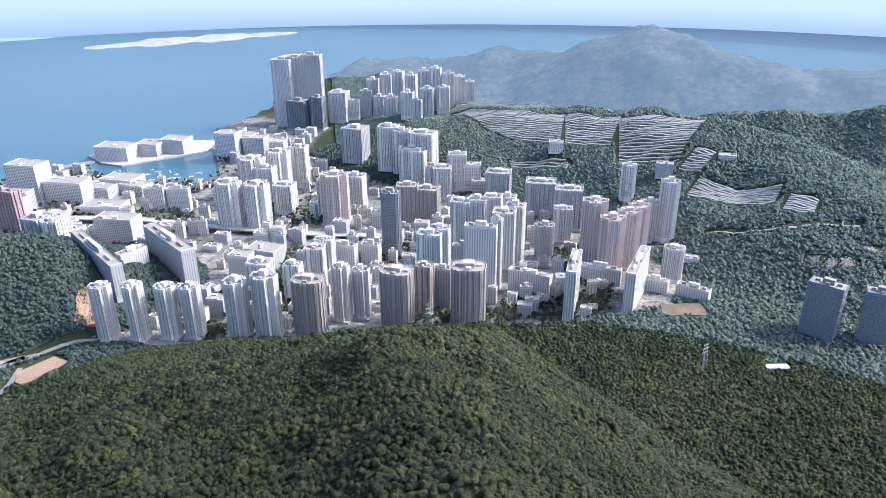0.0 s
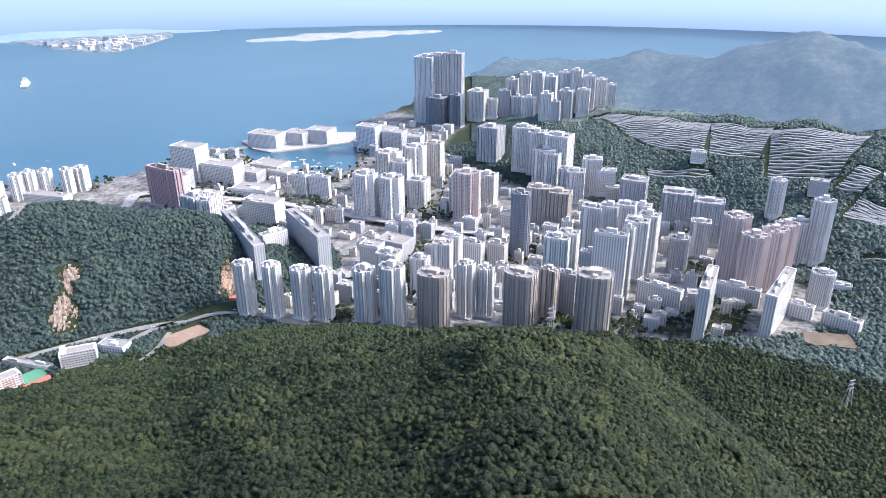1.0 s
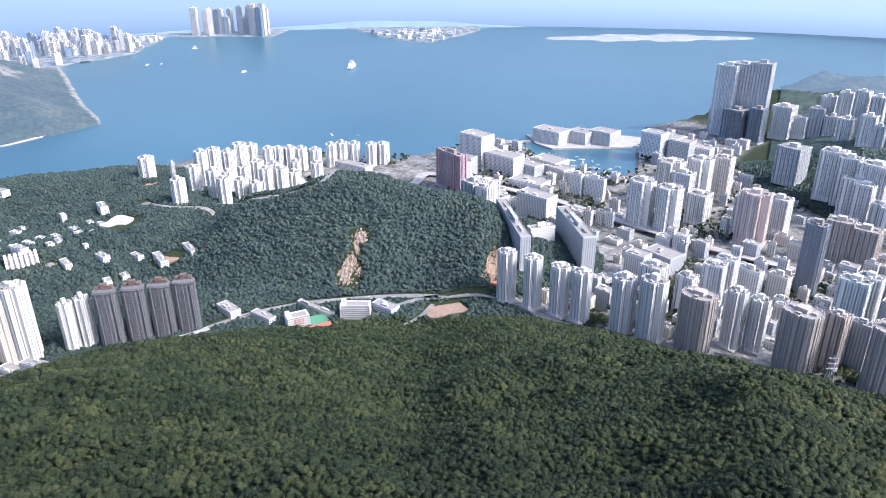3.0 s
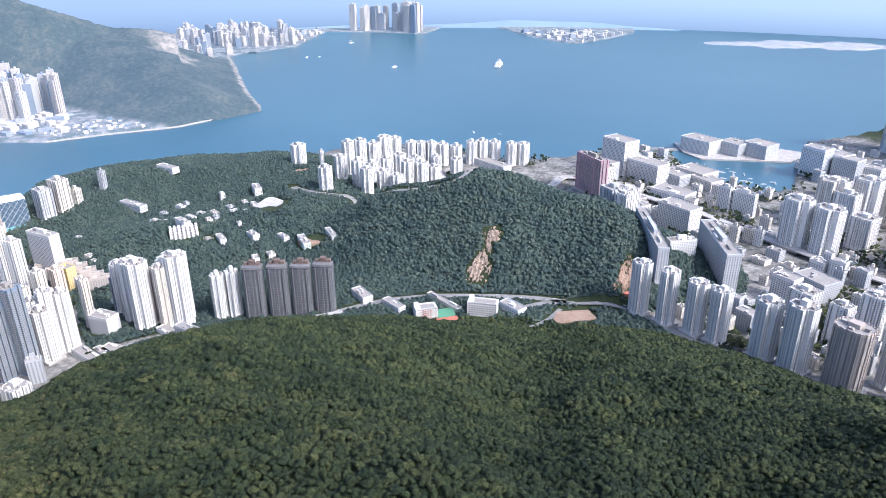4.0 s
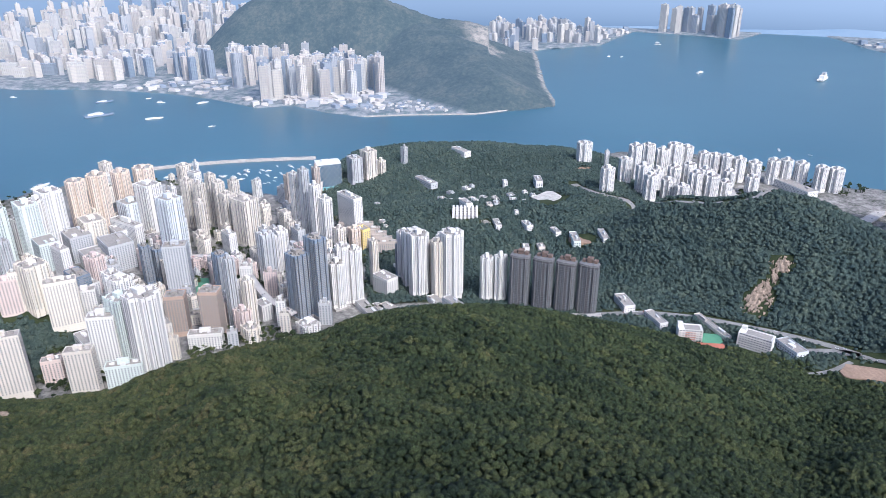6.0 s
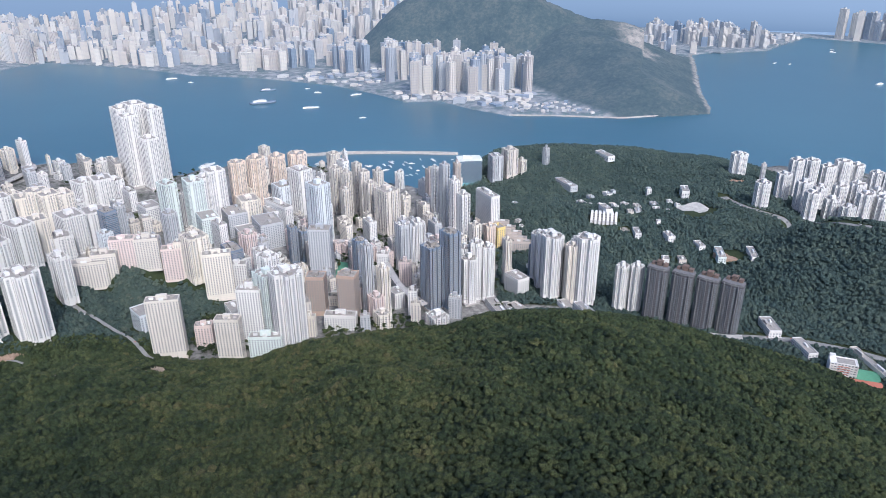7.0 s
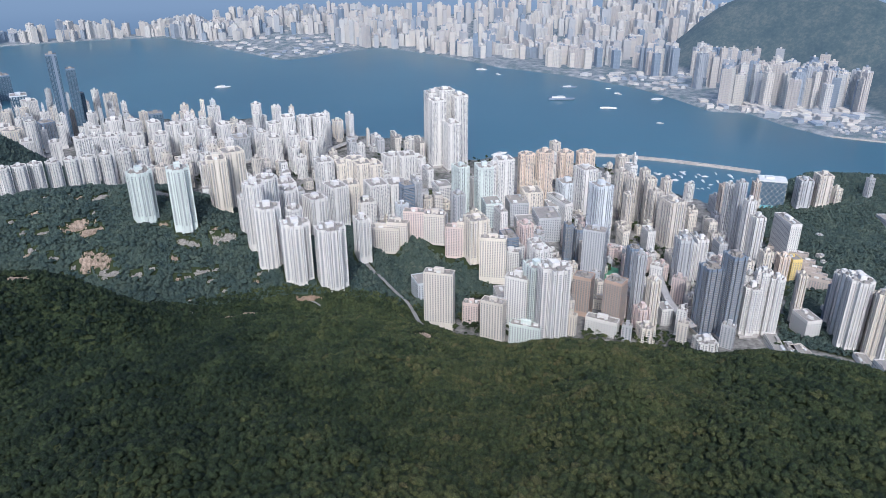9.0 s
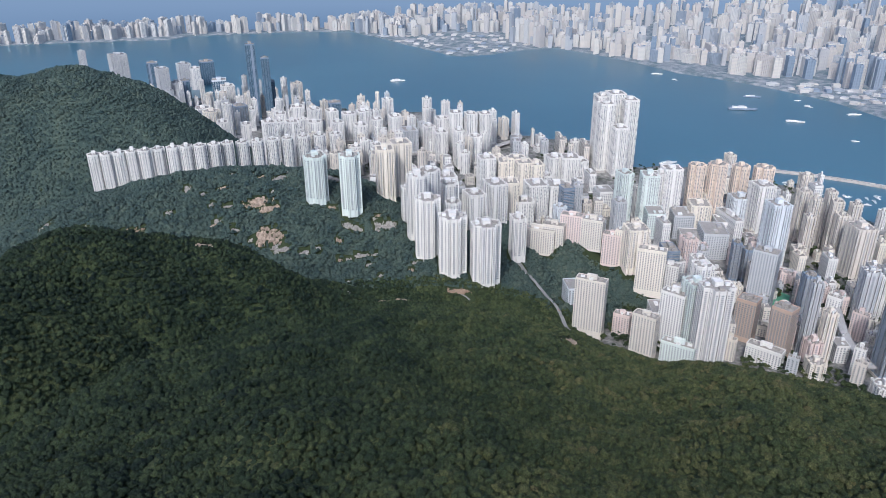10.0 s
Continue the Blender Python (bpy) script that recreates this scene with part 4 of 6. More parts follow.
tower(-1080, -236, 64, 74, 39, 0, "fin", "cream")
tower(-1088, -256, 65, 61, 29, 0, "slab", "cream")
tower(-1330, -330, 4, 84, 28, 0, "fin", "grey")
tower(-1388, -271, 4, 54, 54, 0, "low", "green")
tower(-1417, -222, 4, 50, 62, 0, "low", "grey")
tower(-1349, -185, 4, 31, 71, 0, "low", "white")
tower(-1350, -150, 4, 51, 71, 0, "low", "grey")
tower(-1186, -198, 6, 63, 47, 24, "glass", "slate")
tower(-1210, -172, 5, 79, 28, 0, "fin", "pink")
tower(-1129, -141, 10, 75, 30, 0, "fin", "white")
tower(-1184, -182, 6, 45, 32, 0, "slab", "white")
tower(-896, -250, 33, 89, 48, 16, "slab", "beige")
tower(-1059, -202, 36, 79, 48, 18, "slab", "cream")
tower(-1096, -178, 24, 54, 34, 0, "slab", "white")
tower(-924, -138, 25, 90, 38, 18, "slab", "white")
tower(-1055, -124, 16, 91, 29, 0, "fin", "white")
tower(-899, -84, 29, 121, 47, 0, "cross", "white")
tower(-927, -113, 26, 110, 35, 0, "fin", "green")
tower(-878, -165, 29, 66, 37, 16, "slab", "beige")
tower(-884, -118, 29, 31, 50, 16, "slab", "green")
tower(-1011, -175, 18, 23, 47, 24, "low", "white")
tower(-1009, -48, 21, 67, 31, 24, "slab", "brown")
tower(-974, 1, 24, 79, 30, 24, "slab", "brown")
tower(-993, 32, 23, 117, 16, 0, "fin", "grey")
tower(-1114, 25, 13, 85, 22, 0, "fin", "slate")
tower(-984, 55, 24, 81, 20, 0, "fin", "cream")
tower(-969, 42, 25, 39, 23, 0, "fin", "pink")
tower(-942, -13, 27, 26, 52, 16, "slab", "white")
tower(-957, -298, 43, 32, 40, 20, "low", "blue")
tower(-1427, -144, 4, 45, 49, 0, "low", "white")
tower(-1342, -34, 4, 80, 26, 0, "fin", "white")
tower(-1325, -239, 4, 60, 42, 0, "slab", "white")
tower(-1510, -189, 4, 68, 34, 0, "fin", "cream")
# west towers
tower(-892, -733, 159, 79, 39, 0, "cross", "green")
tower(-901, -669, 147, 99, 38, 0, "cross", "green")
tower(-1007, -670, 137, 94, 35, 0, "fin", "cream")
tower(-1062, -674, 118, 111, 41, 0, "fin", "cream")
tower(-1385, -940, 4, 86, 37, 0, "fin", "cream")
tower(-914, -549, 122, 105, 35, 0, "cross", "white")
tower(-979, -565, 114, 101, 39, 0, "cross", "white")
tower(-1081, -587, 97, 76, 42, 0, "fin", "white")
# bamboo row
tower(-865, -1272, 107, 68, 28, 0, "cross", "white")
tower(-877, -1249, 107, 69, 28, 0, "cross", "white")
tower(-896, -1235, 110, 66, 28, 0, "cross", "white")
tower(-913, -1218, 113, 64, 28, 0, "cross", "white")
tower(-930, -1200, 116, 61, 28, 0, "cross", "white")
tower(-952, -1188, 119, 57, 28, 0, "cross", "white")
tower(-971, -1167, 123, 54, 28, 0, "cross", "white")
tower(-991, -1150, 125, 52, 28, 0, "cross", "white")
tower(-1009, -1129, 125, 52, 28, 0, "cross", "white")
tower(-1037, -1119, 120, 54, 28, 0, "cross", "white")
tower(-1071, -1115, 112, 57, 28, 0, "cross", "white")
tower(-1107, -1107, 106, 57, 29, 0, "cross", "white")
tower(-1138, -1093, 103, 57, 29, 0, "cross", "white")
tower(-1172, -1080, 102, 55, 29, 0, "cross", "white")
tower(-1209, -1069, 98, 54, 30, 0, "cross", "white")
tower(-1304, -1101, 76, 55, 31, 0, "cross", "white")
tower(-1406, -1134, 47, 59, 33, 0, "cross", "white")
tower(-1536, -1182, 10, 64, 35, 0, "cross", "white")
# seaside estate
tower(-1698, -1252, 4, 86, 42, 0, "fin", "white")
tower(-1720, -1216, 4, 92, 42, 0, "fin", "white")
tower(-1705, -1159, 4, 78, 41, 0, "fin", "white")
tower(-1722, -1106, 4, 89, 44, 0, "fin", "white")
tower(-1679, -1031, 4, 68, 56, 0, "fin", "grey")
tower(-1704, -980, 4, 78, 39, 0, "fin", "white")
tower(-1732, -955, 4, 98, 39, 0, "fin", "white")
tower(-1740, -915, 4, 117, 43, 0, "fin", "white")
tower(-1749, -872, 4, 116, 39, 0, "fin", "white")
tower(-1776, -842, 4, 114, 39, 0, "fin", "white")
tower(-1643, -909, 4, 84, 38, 0, "fin", "white")
tower(-1638, -851, 4, 96, 37, 0, "fin", "white")
tower(-1665, -816, 4, 78, 37, 0, "fin", "white")
tower(-1703, -1319, 4, 86, 43, 0, "fin", "white")
tower(-1677, -1365, 4, 92, 46, 0, "fin", "white")
tower(-1678, -1432, 4, 92, 44, 0, "fin", "white")
tower(-1820, -1396, 4, 82, 49, 0, "glass", "slate")
tower(-1656, -1481, 4, 70, 44, 0, "fin", "white")
tower(-1623, -1239, 4, 78, 41, 0, "fin", "white")
tower(-1623, -1159, 4, 79, 43, 0, "fin", "white")
tower(-1592, -1298, 4, 78, 41, 0, "fin", "white")
tower(-1336, -1161, 92, 61, 35, 0, "fin", "white")
tower(-1217, -1126, 126, 56, 33, 0, "fin", "white")
tower(-1487, -1464, 5, 75, 41, 0, "fin", "white")
tower(-1474, -1542, 5, 75, 43, 0, "fin", "white")
tower(-1394, -1550, 5, 75, 41, 0, "fin", "white")
# western office towers
tower(-1775, -1690, 4, 250, 38, 30, "glass", "slate")
tower(-1806, -1660, 4, 205, 34, 26, "glass", "slate")
tower(-1849, -1686, 4, 121, 33, 0, "glass", "slate")
tower(-1882, -1958, 5, 95, 60, 0, "glass", "blue")
tower(-1582, -1733, 5, 75, 54, 0, "fin", "white")
tower(-1498, -1785, 5, 75, 54, 0, "fin", "white")
tower(-1775, -2059, 5, 95, 44, 0, "fin", "grey")
tower(-1812, -2056, 5, 95, 40, 0, "glass", "slate")
tower(-1561, -1675, 5, 75, 57, 0, "cross", "cream")
tower(-1659, -1652, 5, 75, 47, 0, "fin", "slate")
tower(-1483, -1669, 5, 75, 45, 0, "fin", "white")
tower(-1731, -2071, 5, 150, 52, 0, "fin", "grey")
tower(-1736, -2299, 5, 180, 60, 0, "fin", "grey")
tower(-1725, -2484, 5, 180, 29, 0, "fin", "grey")
tower(-1798, -2196, 5, 150, 47, 0, "glass", "slate")
tower(-2106, -2385, 2, 91, 52, 0, "fin", "grey")
tower(-2196, -2347, 2, 91, 68, 0, "glass", "slate")
tower(-2085, -2297, 2, 83, 50, 0, "fin", "white")
tower(-1814, -1851, 5, 95, 47, 0, "fin", "white")
tower(-1832, -2199, 5, 95, 47, 0, "fin", "white")

# ---- long slab blocks ----
def slab_run(x0, y0, x1, y1, z, h, depth, colour, style="slab"):
    """A slab block whose long axis runs from one point to the other."""
    L = math.hypot(x1 - x0, y1 - y0)
    return tower((x0 + x1) / 2, (y0 + y1) / 2, z, h, L / 0.92, depth, style, colour, math.degrees(math.atan2(y1 - y0, x1 - x0)))


slab_run(188, 942, 212, 1025, 22, 90, 16, "white")
slab_run(284, 965, 334, 1069, 21, 77, 16, "white")
slab_run(110, 1064, 174, 1031, 22, 40, 15, "white")
slab_run(233, 1110, 302, 1083, 18, 30, 15, "white")
slab_run(333, 1065, 371, 1043, 22, 24, 15, "white")
slab_run(383, 1035, 425, 1003, 24, 24, 15, "white")
slab_run(-499, 973, -628, 1114, 46, 65, 18, "grey")
slab_run(-423, 1065, -530, 1181, 24, 71, 24, "grey")
slab_run(-542, 1068, -513, 1107, 53, 33, 18, "white")
slab_run(-449, 1006, -375, 1002, 20, 38, 16, "grey")
slab_run(-1338, 271, -1310, 335, 9, 26, 11, "tan")
slab_run(-1296, 277, -1272, 339, 13, 25, 11, "tan")
slab_run(-1266, 285, -1246, 345, 14, 23, 11, "tan")
slab_run(-1235, 294, -1217, 348, 14, 23, 11, "tan")
slab_run(-1212, 303, -1199, 354, 13, 23, 11, "tan")
slab_run(532, 918, 567, 886, 29, 84, 26, "slate")
slab_run(601, 894, 635, 877, 27, 81, 26, "slate")


# ---- infill: lower blocks between the towers ----
def infill(n, az0, az1, r0, r1, hmin, hmax, styles, colours, seed):
    rng = random.Random(seed)
    made = tries = 0
    while made < n and tries < n * 14:
        tries += 1
        a, r = radians(rng.uniform(az0, az1)), rng.uniform(r0, r1)
        x, y = -math.sin(a) * r, math.cos(a) * r
        z, green = spot(x, y)
        w = rng.uniform(14, 34)
        bear = math.degrees(a)
        if green > 0.02 or z < 3.5 or (98.5 < bear < 106.5 and r > 1560) or any(math.hypot(x - p, y - q) < s + w * 0.5 for p, q, s in TAKEN):
            continue
        tower(round(x), round(y), z, rng.uniform(hmin, hmax), w, 0, rng.choice(styles), rng.choice(colours), None)
        made += 1


infill(150, -14, 30, 960, 1500, 9, 38, ("low", "low", "slab"), ("white", "beige", "grey", "cream"), 11)
infill(90, 0, 30, 1500, 2300, 8, 30, ("low", "low", "slab"), ("white", "beige", "grey", "cream"), 12)
infill(140, 80, 118, 920, 1500, 14, 48, ("slab", "slab", "fin", "low"), ("white", "cream", "beige", "pink", "grey"), 13)
infill(110, 80, 125, 1500, 2150, 14, 55, ("slab", "fin", "low"), ("white", "cream", "beige", "grey"), 14)
infill(70, 112, 150, 1500, 2900, 20, 80, ("slab", "fin", "low"), ("white", "cream", "grey", "blue"), 15)

infill(60, 130, 142, 1760, 2750, 55, 105, ("fin", "cross", "slab"), ("white", "white", "beige", "grey"), 23)
infill(70, 113, 131, 1700, 2450, 55, 85, ("fin", "cross"), ("white", "white", "beige"), 19)

# small houses scattered in the wooded park
rng = random.Random(52)
made = 0
while made < 30:
    a, r = radians(rng.uniform(61, 76)), rng.uniform(1130, 1690)
    x, y = -math.sin(a) * r, math.cos(a) * r
    w = rng.uniform(11, 24)
    if any(math.hypot(x - p, y - q) < t + w * 0.5 for p, q, t in TAKEN) or math.sin(x * 0.017) + math.sin(y * 0.021 + 1) < 0.1:
        continue
    tower(round(x), round(y), height(x, y), rng.uniform(4, 9), w, 0, "low", rng.choice(("white", "white", "beige", "grey")), None)
    made += 1

# ---- the far shore: too many and too small to count ----
fw = Nodes("far_facades_painted_haze", 0.8, 0, 0.2)
isl = fw.node("ShaderNodeNewGeometry").outputs["Random Per Island"]
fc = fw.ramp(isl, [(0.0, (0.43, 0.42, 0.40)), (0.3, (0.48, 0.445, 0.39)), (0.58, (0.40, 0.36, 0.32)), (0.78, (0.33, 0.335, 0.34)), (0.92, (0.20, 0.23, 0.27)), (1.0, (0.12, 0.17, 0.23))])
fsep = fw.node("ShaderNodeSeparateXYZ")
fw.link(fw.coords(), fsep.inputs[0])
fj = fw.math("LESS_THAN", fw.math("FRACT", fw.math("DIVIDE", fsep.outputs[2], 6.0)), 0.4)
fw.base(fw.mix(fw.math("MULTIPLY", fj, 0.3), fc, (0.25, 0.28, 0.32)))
# faint blue emission on the walls paints the haze across the harbour
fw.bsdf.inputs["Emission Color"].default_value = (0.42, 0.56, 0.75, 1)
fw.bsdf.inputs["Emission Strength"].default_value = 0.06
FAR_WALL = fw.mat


def far_city(name, label, plots, seed):
    """One joined mesh of the blocks on a far shore. plots: count, bearings, ranges, widths, heights."""
    rng = random.Random(seed)
    verts, faces = [], []
    for n, az0, az1, r0, r1, w0, w1, h0, h1 in plots:
        made = 0
        for _ in range(n * 6):
            a, r = radians(rng.uniform(az0, az1)), rng.uniform(r0, r1)
            x, y = -math.sin(a) * r, math.cos(a) * r
            z, green = spot(x, y)
            if green > 0.02 or z < 4:
                continue
            w, h, turn = rng.uniform(w0, w1), rng.uniform(h0, h1), radians(rng.choice((15, 20, 65)) + rng.uniform(-6, 6))
            d = min(w, rng.uniform(18, 34))
            c, s = math.cos(turn), math.sin(turn)
            ring = [(x + px * c - py * s, y + px * s + py * c) for px, py in outline("fin" if h > 30 else "low", w, d)]
            prism(ring, z - 4, z + h, verts, faces)
            if h > 30:
                box(verts, faces, x, y, w * 0.3, d * 0.3, z + h, z + h + 7)
            made += 1
            if made == n:
                break
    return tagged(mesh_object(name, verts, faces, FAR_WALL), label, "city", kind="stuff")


far_city("far_city", "hazy far high-rise city across the harbour", [
    (80, 74.5, 84, 2720, 3000, 22, 34, 100, 150), (36, 74.5, 86, 3000, 3300, 22, 36, 100, 140), (30, 78, 90, 3200, 3500, 24, 40, 90, 130),
    (60, 74, 87, 2560, 2800, 16, 50, 6, 20), (50, 86, 94, 2950, 3300, 14, 40, 4, 12),
    (60, 86, 97, 3400, 3700, 30, 80, 50, 90), (40, 97, 106, 3600, 4000, 30, 110, 40, 75),
    (170, 82, 112, 3700, 4300, 22, 50, 60, 120), (330, 82, 114, 4200, 5060, 22, 50, 70, 140),
    (230, 110, 126, 4500, 5070, 24, 60, 40, 110), (50, 106, 112, 4050, 4400, 30, 90, 40, 80), (260, 124, 160, 4890, 5080, 22, 60, 40, 110),
    (70, 112, 125, 3790, 4650, 20, 60, 4, 9),
], 21)
far_city("far_town", "pale towers of a far bayside town", [
    (70, 57.5, 66, 4250, 4700, 22, 34, 50, 110), (40, 62, 72, 3700, 4300, 22, 34, 50, 100), (12, 47.4, 49, 4740, 4900, 30, 44, 150, 190), (16, 49, 53, 4850, 5000, 30, 44, 90, 170),
    (60, 32, 41, 4330, 4800, 16, 40, 8, 26), (30, 53, 58, 4400, 4900, 16, 40, 8, 30),
], 22)
far_city("shore_village", "small pale houses along a rocky far shore", [
    (70, 61.5, 76, 2440, 2640, 6, 16, 4, 9),
], 23)


# ---- roads, rails and sea walls ----
CLEARED = []          # discs that the woods leave open: x, y, radius


TRAFFIC = []          # lines that carry cars: line, deck height, number


def ribbon(name, pts, width, mat, label, category, lift=0.35, deck=None, thick=0.6, kind="structure", wall=0.0):
    """A road or wall along a line: draped on the land, or level at the height deck."""
    line = []
    for (ax, ay), (bx, by) in zip(pts, pts[1:]):
        n = max(2, int(math.hypot(bx - ax, by - ay) / 14))
        line += [(ax + (bx - ax) * i / n, ay + (by - ay) * i / n) for i in range(n)]
    line.append(pts[-1])
    for _ in range(3):
        line = [line[0]] + [((a[0] + 2 * b[0] + c[0]) / 4, (a[1] + 2 * b[1] + c[1]) / 4) for a, b, c in zip(line, line[1:], line[2:])] + [line[-1]]
    verts, faces = [], []
    for i, (x, y) in enumerate(line):
        (px, py), (qx, qy) = line[max(0, i - 1)], line[min(len(line) - 1, i + 1)]
        L = math.hypot(qx - px, qy - py) or 1
        nx, ny = -(qy - py) / L * width / 2, (qx - px) / L * width / 2
        z = (height(x, y) + lift) if deck is None else deck
        prof = [(1, -thick), (1, wall), (0.94, wall), (0.94, 0), (-0.94, 0), (-0.94, wall), (-1, wall), (-1, -thick)]
        verts += [(x + nx * s, y + ny * s, z + dz) for s, dz in prof]
        if deck is None:
            CLEARED.append((x, y, width * 0.5 + 3))
    for i in range(len(line) - 1):
        for k in range(8):
            a, b = i * 8 + k, i * 8 + (k + 1) % 8
            faces.append((a, b, b + 8, a + 8))
    ob = tagged(mesh_object(name, verts, faces, mat), label, category, kind=kind)
    if category in ("road", "viaduct") and "rail" not in name and len(line) > 4:
        TRAFFIC.append((line, deck, 3 + len(line) // 4))
    return ob, line


def viaduct(name, pts, width, deck, label):
    ob, line = ribbon(name, pts, width, CONCRETE, label, "viaduct", deck=deck, thick=1.6, wall=1.0, kind="")
    for x, y in line[1::3]:
        z = height(x, y)
        if deck - z > 3:
            v, f = [], []
            box(v, f, x, y, 2.2, 2.2, z - 1, deck - 1.6)
            mesh_object("pier", v, f, CONCRETE, parent=ob)
    return ob


viaduct("railway_viaduct", [(-830, 1426), (-657, 1417), (-480, 1372), (-295, 1334), (-128, 1320)], 22, 13, "long concrete railway viaduct with parapets")
viaduct("expressway_viaduct", [(-1279, 1212), (-868, 982), (-1030, 1419), (-884, 1473), (-719, 1463)], 24, 11, "wide concrete expressway on piers by the sea")
viaduct("curved_flyover", [(-1136, 69), (-1067, 78), (-1018, 90), (-967, 117)], 12, 44, "curved concrete flyover between towers")
viaduct("elevated_road", [(-1290, -36), (-1286, -3), (-1270, 34), (-1240, 65)], 13, 26, "elevated concrete road between housing blocks")
viaduct("harbour_expressway", [(-1718, -853), (-1872, -815), (-1937, -796), (-2005, -841), (-2071, -940)], 20, 12, "looping concrete expressway on the waterfront")
ribbon("road_1", [(-824, 549), (-801, 634), (-756, 705), (-677, 782), (-621, 827), (-543, 866), (-485, 900)], 13, ROADWAY, "pale road along the hill foot", "road")
ribbon("road_2", [(-632, 757), (-603, 835), (-559, 860), (-495, 894), (-327, 866)], 14, ROADWAY, "pale road at the edge of the woods", "road")
ribbon("road_3", [(-1007, -416), (-969, -373), (-929, -331), (-903, -295), (-811, -241)], 9, ROADWAY, "pale hillside road beside housing", "road")
ribbon("road_4", [(-1540, 178), (-1475, 179), (-1410, 183), (-1346, 182)], 16, ASPHALT, "dark asphalt street between towers", "road")
ribbon("road_5", [(-1360, 831), (-1268, 835), (-1241, 902), (-1062, 847), (-901, 923), (-1149, 1362)], 18, ROADWAY, "pale road below seaside towers", "road")
ribbon("road_6", [(501, 1232), (560, 1189), (631, 1171), (699, 1169), (736, 1161)], 11, ROADWAY, "pale road across a wooded slope", "road")
ribbon("road_7", [(0, 2034), (75, 2065), (139, 2322), (198, 2366)], 16, ROADWAY, "pale hill road above terraces", "road")
ribbon("path_1", [(-825, -439), (-829, -422), (-826, -409)], 5, ROADWAY, "pale winding hillside path", "path")
ribbon("path_2", [(-578, 739), (-569, 770), (-578, 799), (-580, 817)], 7, ROADWAY, "pale access track to a sand lot", "path")
ribbon("path_3", [(13, 650), (24, 650), (39, 649)], 4, SAND, "sandy trail on the ridge", "path")
ribbon("breakwater", [(-1975, -127), (-1981, -14), (-1973, 96), (-1948, 223), (-1920, 335)], 11, CONCRETE, "long curved concrete breakwater", "breakwater", deck=5.0, thick=9, wall=1.2, kind="")
ribbon("breakwater", [(-1051, 1808), (-1008, 1834), (-959, 1873)], 10, CONCRETE, "short pale concrete breakwater", "breakwater", deck=4.0, thick=9, wall=1.0, kind="")
ribbon("seawall", [(-2362, 590), (-2326, 755), (-2256, 961), (-2275, 1141), (-2320, 1307)], 10, CONCRETE, "pale rocky shoreline", "shore", deck=3.0, thick=9)
ribbon("shore_strip", [(-2558, 592), (-2624, 473), (-2674, 362), (-2728, 271)], 20, CONCRETE, "pale quay along the far shore", "quay", deck=3.0, thick=9)


def platform(name, corners, top, mat, label, category, kind="structure"):
    v, f = [], []
    prism(corners, -6, top, v, f)
    return tagged(mesh_object(name, v, f, mat), label, category, kind=kind)


platform("quay", [(-1004, 1928), (-932, 1854), (-866, 1830), (-679, 1973), (-678, 2095), (-819, 2070)], 4.2, CONCRETE, "concrete quay in the basin", "quay")
platform("quay_2", [(-1108, 1713), (-967, 1540), (-803, 1583), (-836, 1725), (-1025, 1767)], 4.3, CONCRETE, "concrete quay with sheds", "quay")


def court(name, a, b, c, d, mat, label):
    """A level court or lot on the slope, from four corners."""
    pts = [a, b, c, d]
    cx, cy = sum(p[0] for p in pts) / 4, sum(p[1] for p in pts) / 4
    rad = max(math.hypot(p[0] - cx, p[1] - cy) for p in pts)
    z = height(cx, cy) + 1.6
    ring, n = [], 5
    rng = random.Random(int(abs(cx)))
    for (ax, ay), (bx, by) in zip(pts, pts[1:] + pts[:1]):
        for i in range(n):
            j = rng.uniform(-0.03, 0.03) * rad
            px, py = ax + (bx - ax) * i / n + j, ay + (by - ay) * i / n + j
            k = (1.0 if mat not in (SAND, PALE, DECK) else min(1.0, 0.8 * rad / max(1, math.hypot(px - cx, py - cy))))
            ring.append((cx + (px - cx) * k, cy + (py - cy) * k))
    v, f = [], []
    prism(ring, z - 14, z, v, f)
    flip = sum(p[0] * q[1] - q[0] * p[1] for p, q in zip(ring, ring[1:] + ring[:1])) < 0
    if flip:
        f = [t[::-1] for t in f]
    for i in range(9):
        CLEARED.append((cx + (pts[i % 4][0] - cx) * 0.5 * (i < 8), cy + (pts[i % 4][1] - cy) * 0.5 * (i < 8), rad * 0.5))
    return tagged(mesh_object(name, v, f, mat), label, "court")


court("sand_lot", (-579, 803), (-547, 844), (-519, 833), (-558, 769), SAND, "bare pinkish sand lot ringed by trees")
court("running_track", (-521, 902), (-521, 944), (-503, 926), (-510, 904), CLAY, "red sports court by the towers")
court("playground", (-718, 670), (-702, 698), (-679, 682), (-693, 655), TURF, "green painted school playground")
court("playground", (-690, 640), (-672, 676), (-655, 664), (-672, 626), CLAY, "red school playground beside white classrooms")
court("pitch", (344, 992), (407, 994), (410, 954), (339, 956), EARTH, "worn brown earth pitch among trees")
court("sports_pitch", (-1226, -19), (-1214, 4), (-1162, 2), (-1162, -20), TURF, "green caged football pitch between towers")
court("clearing", (-1108, 668), (-1088, 715), (-1059, 709), (-1076, 675), SAND, "pale bare clearing beside low houses")
court("reservoir_deck", (-1312, 698), (-1345, 762), (-1267, 761), (-1246, 710), DECK, "pale weathered roof of a covered reservoir")
court("clearing", (440, 819), (471, 820), (468, 808), (434, 809), PALE, "pale concrete slab in the woods")


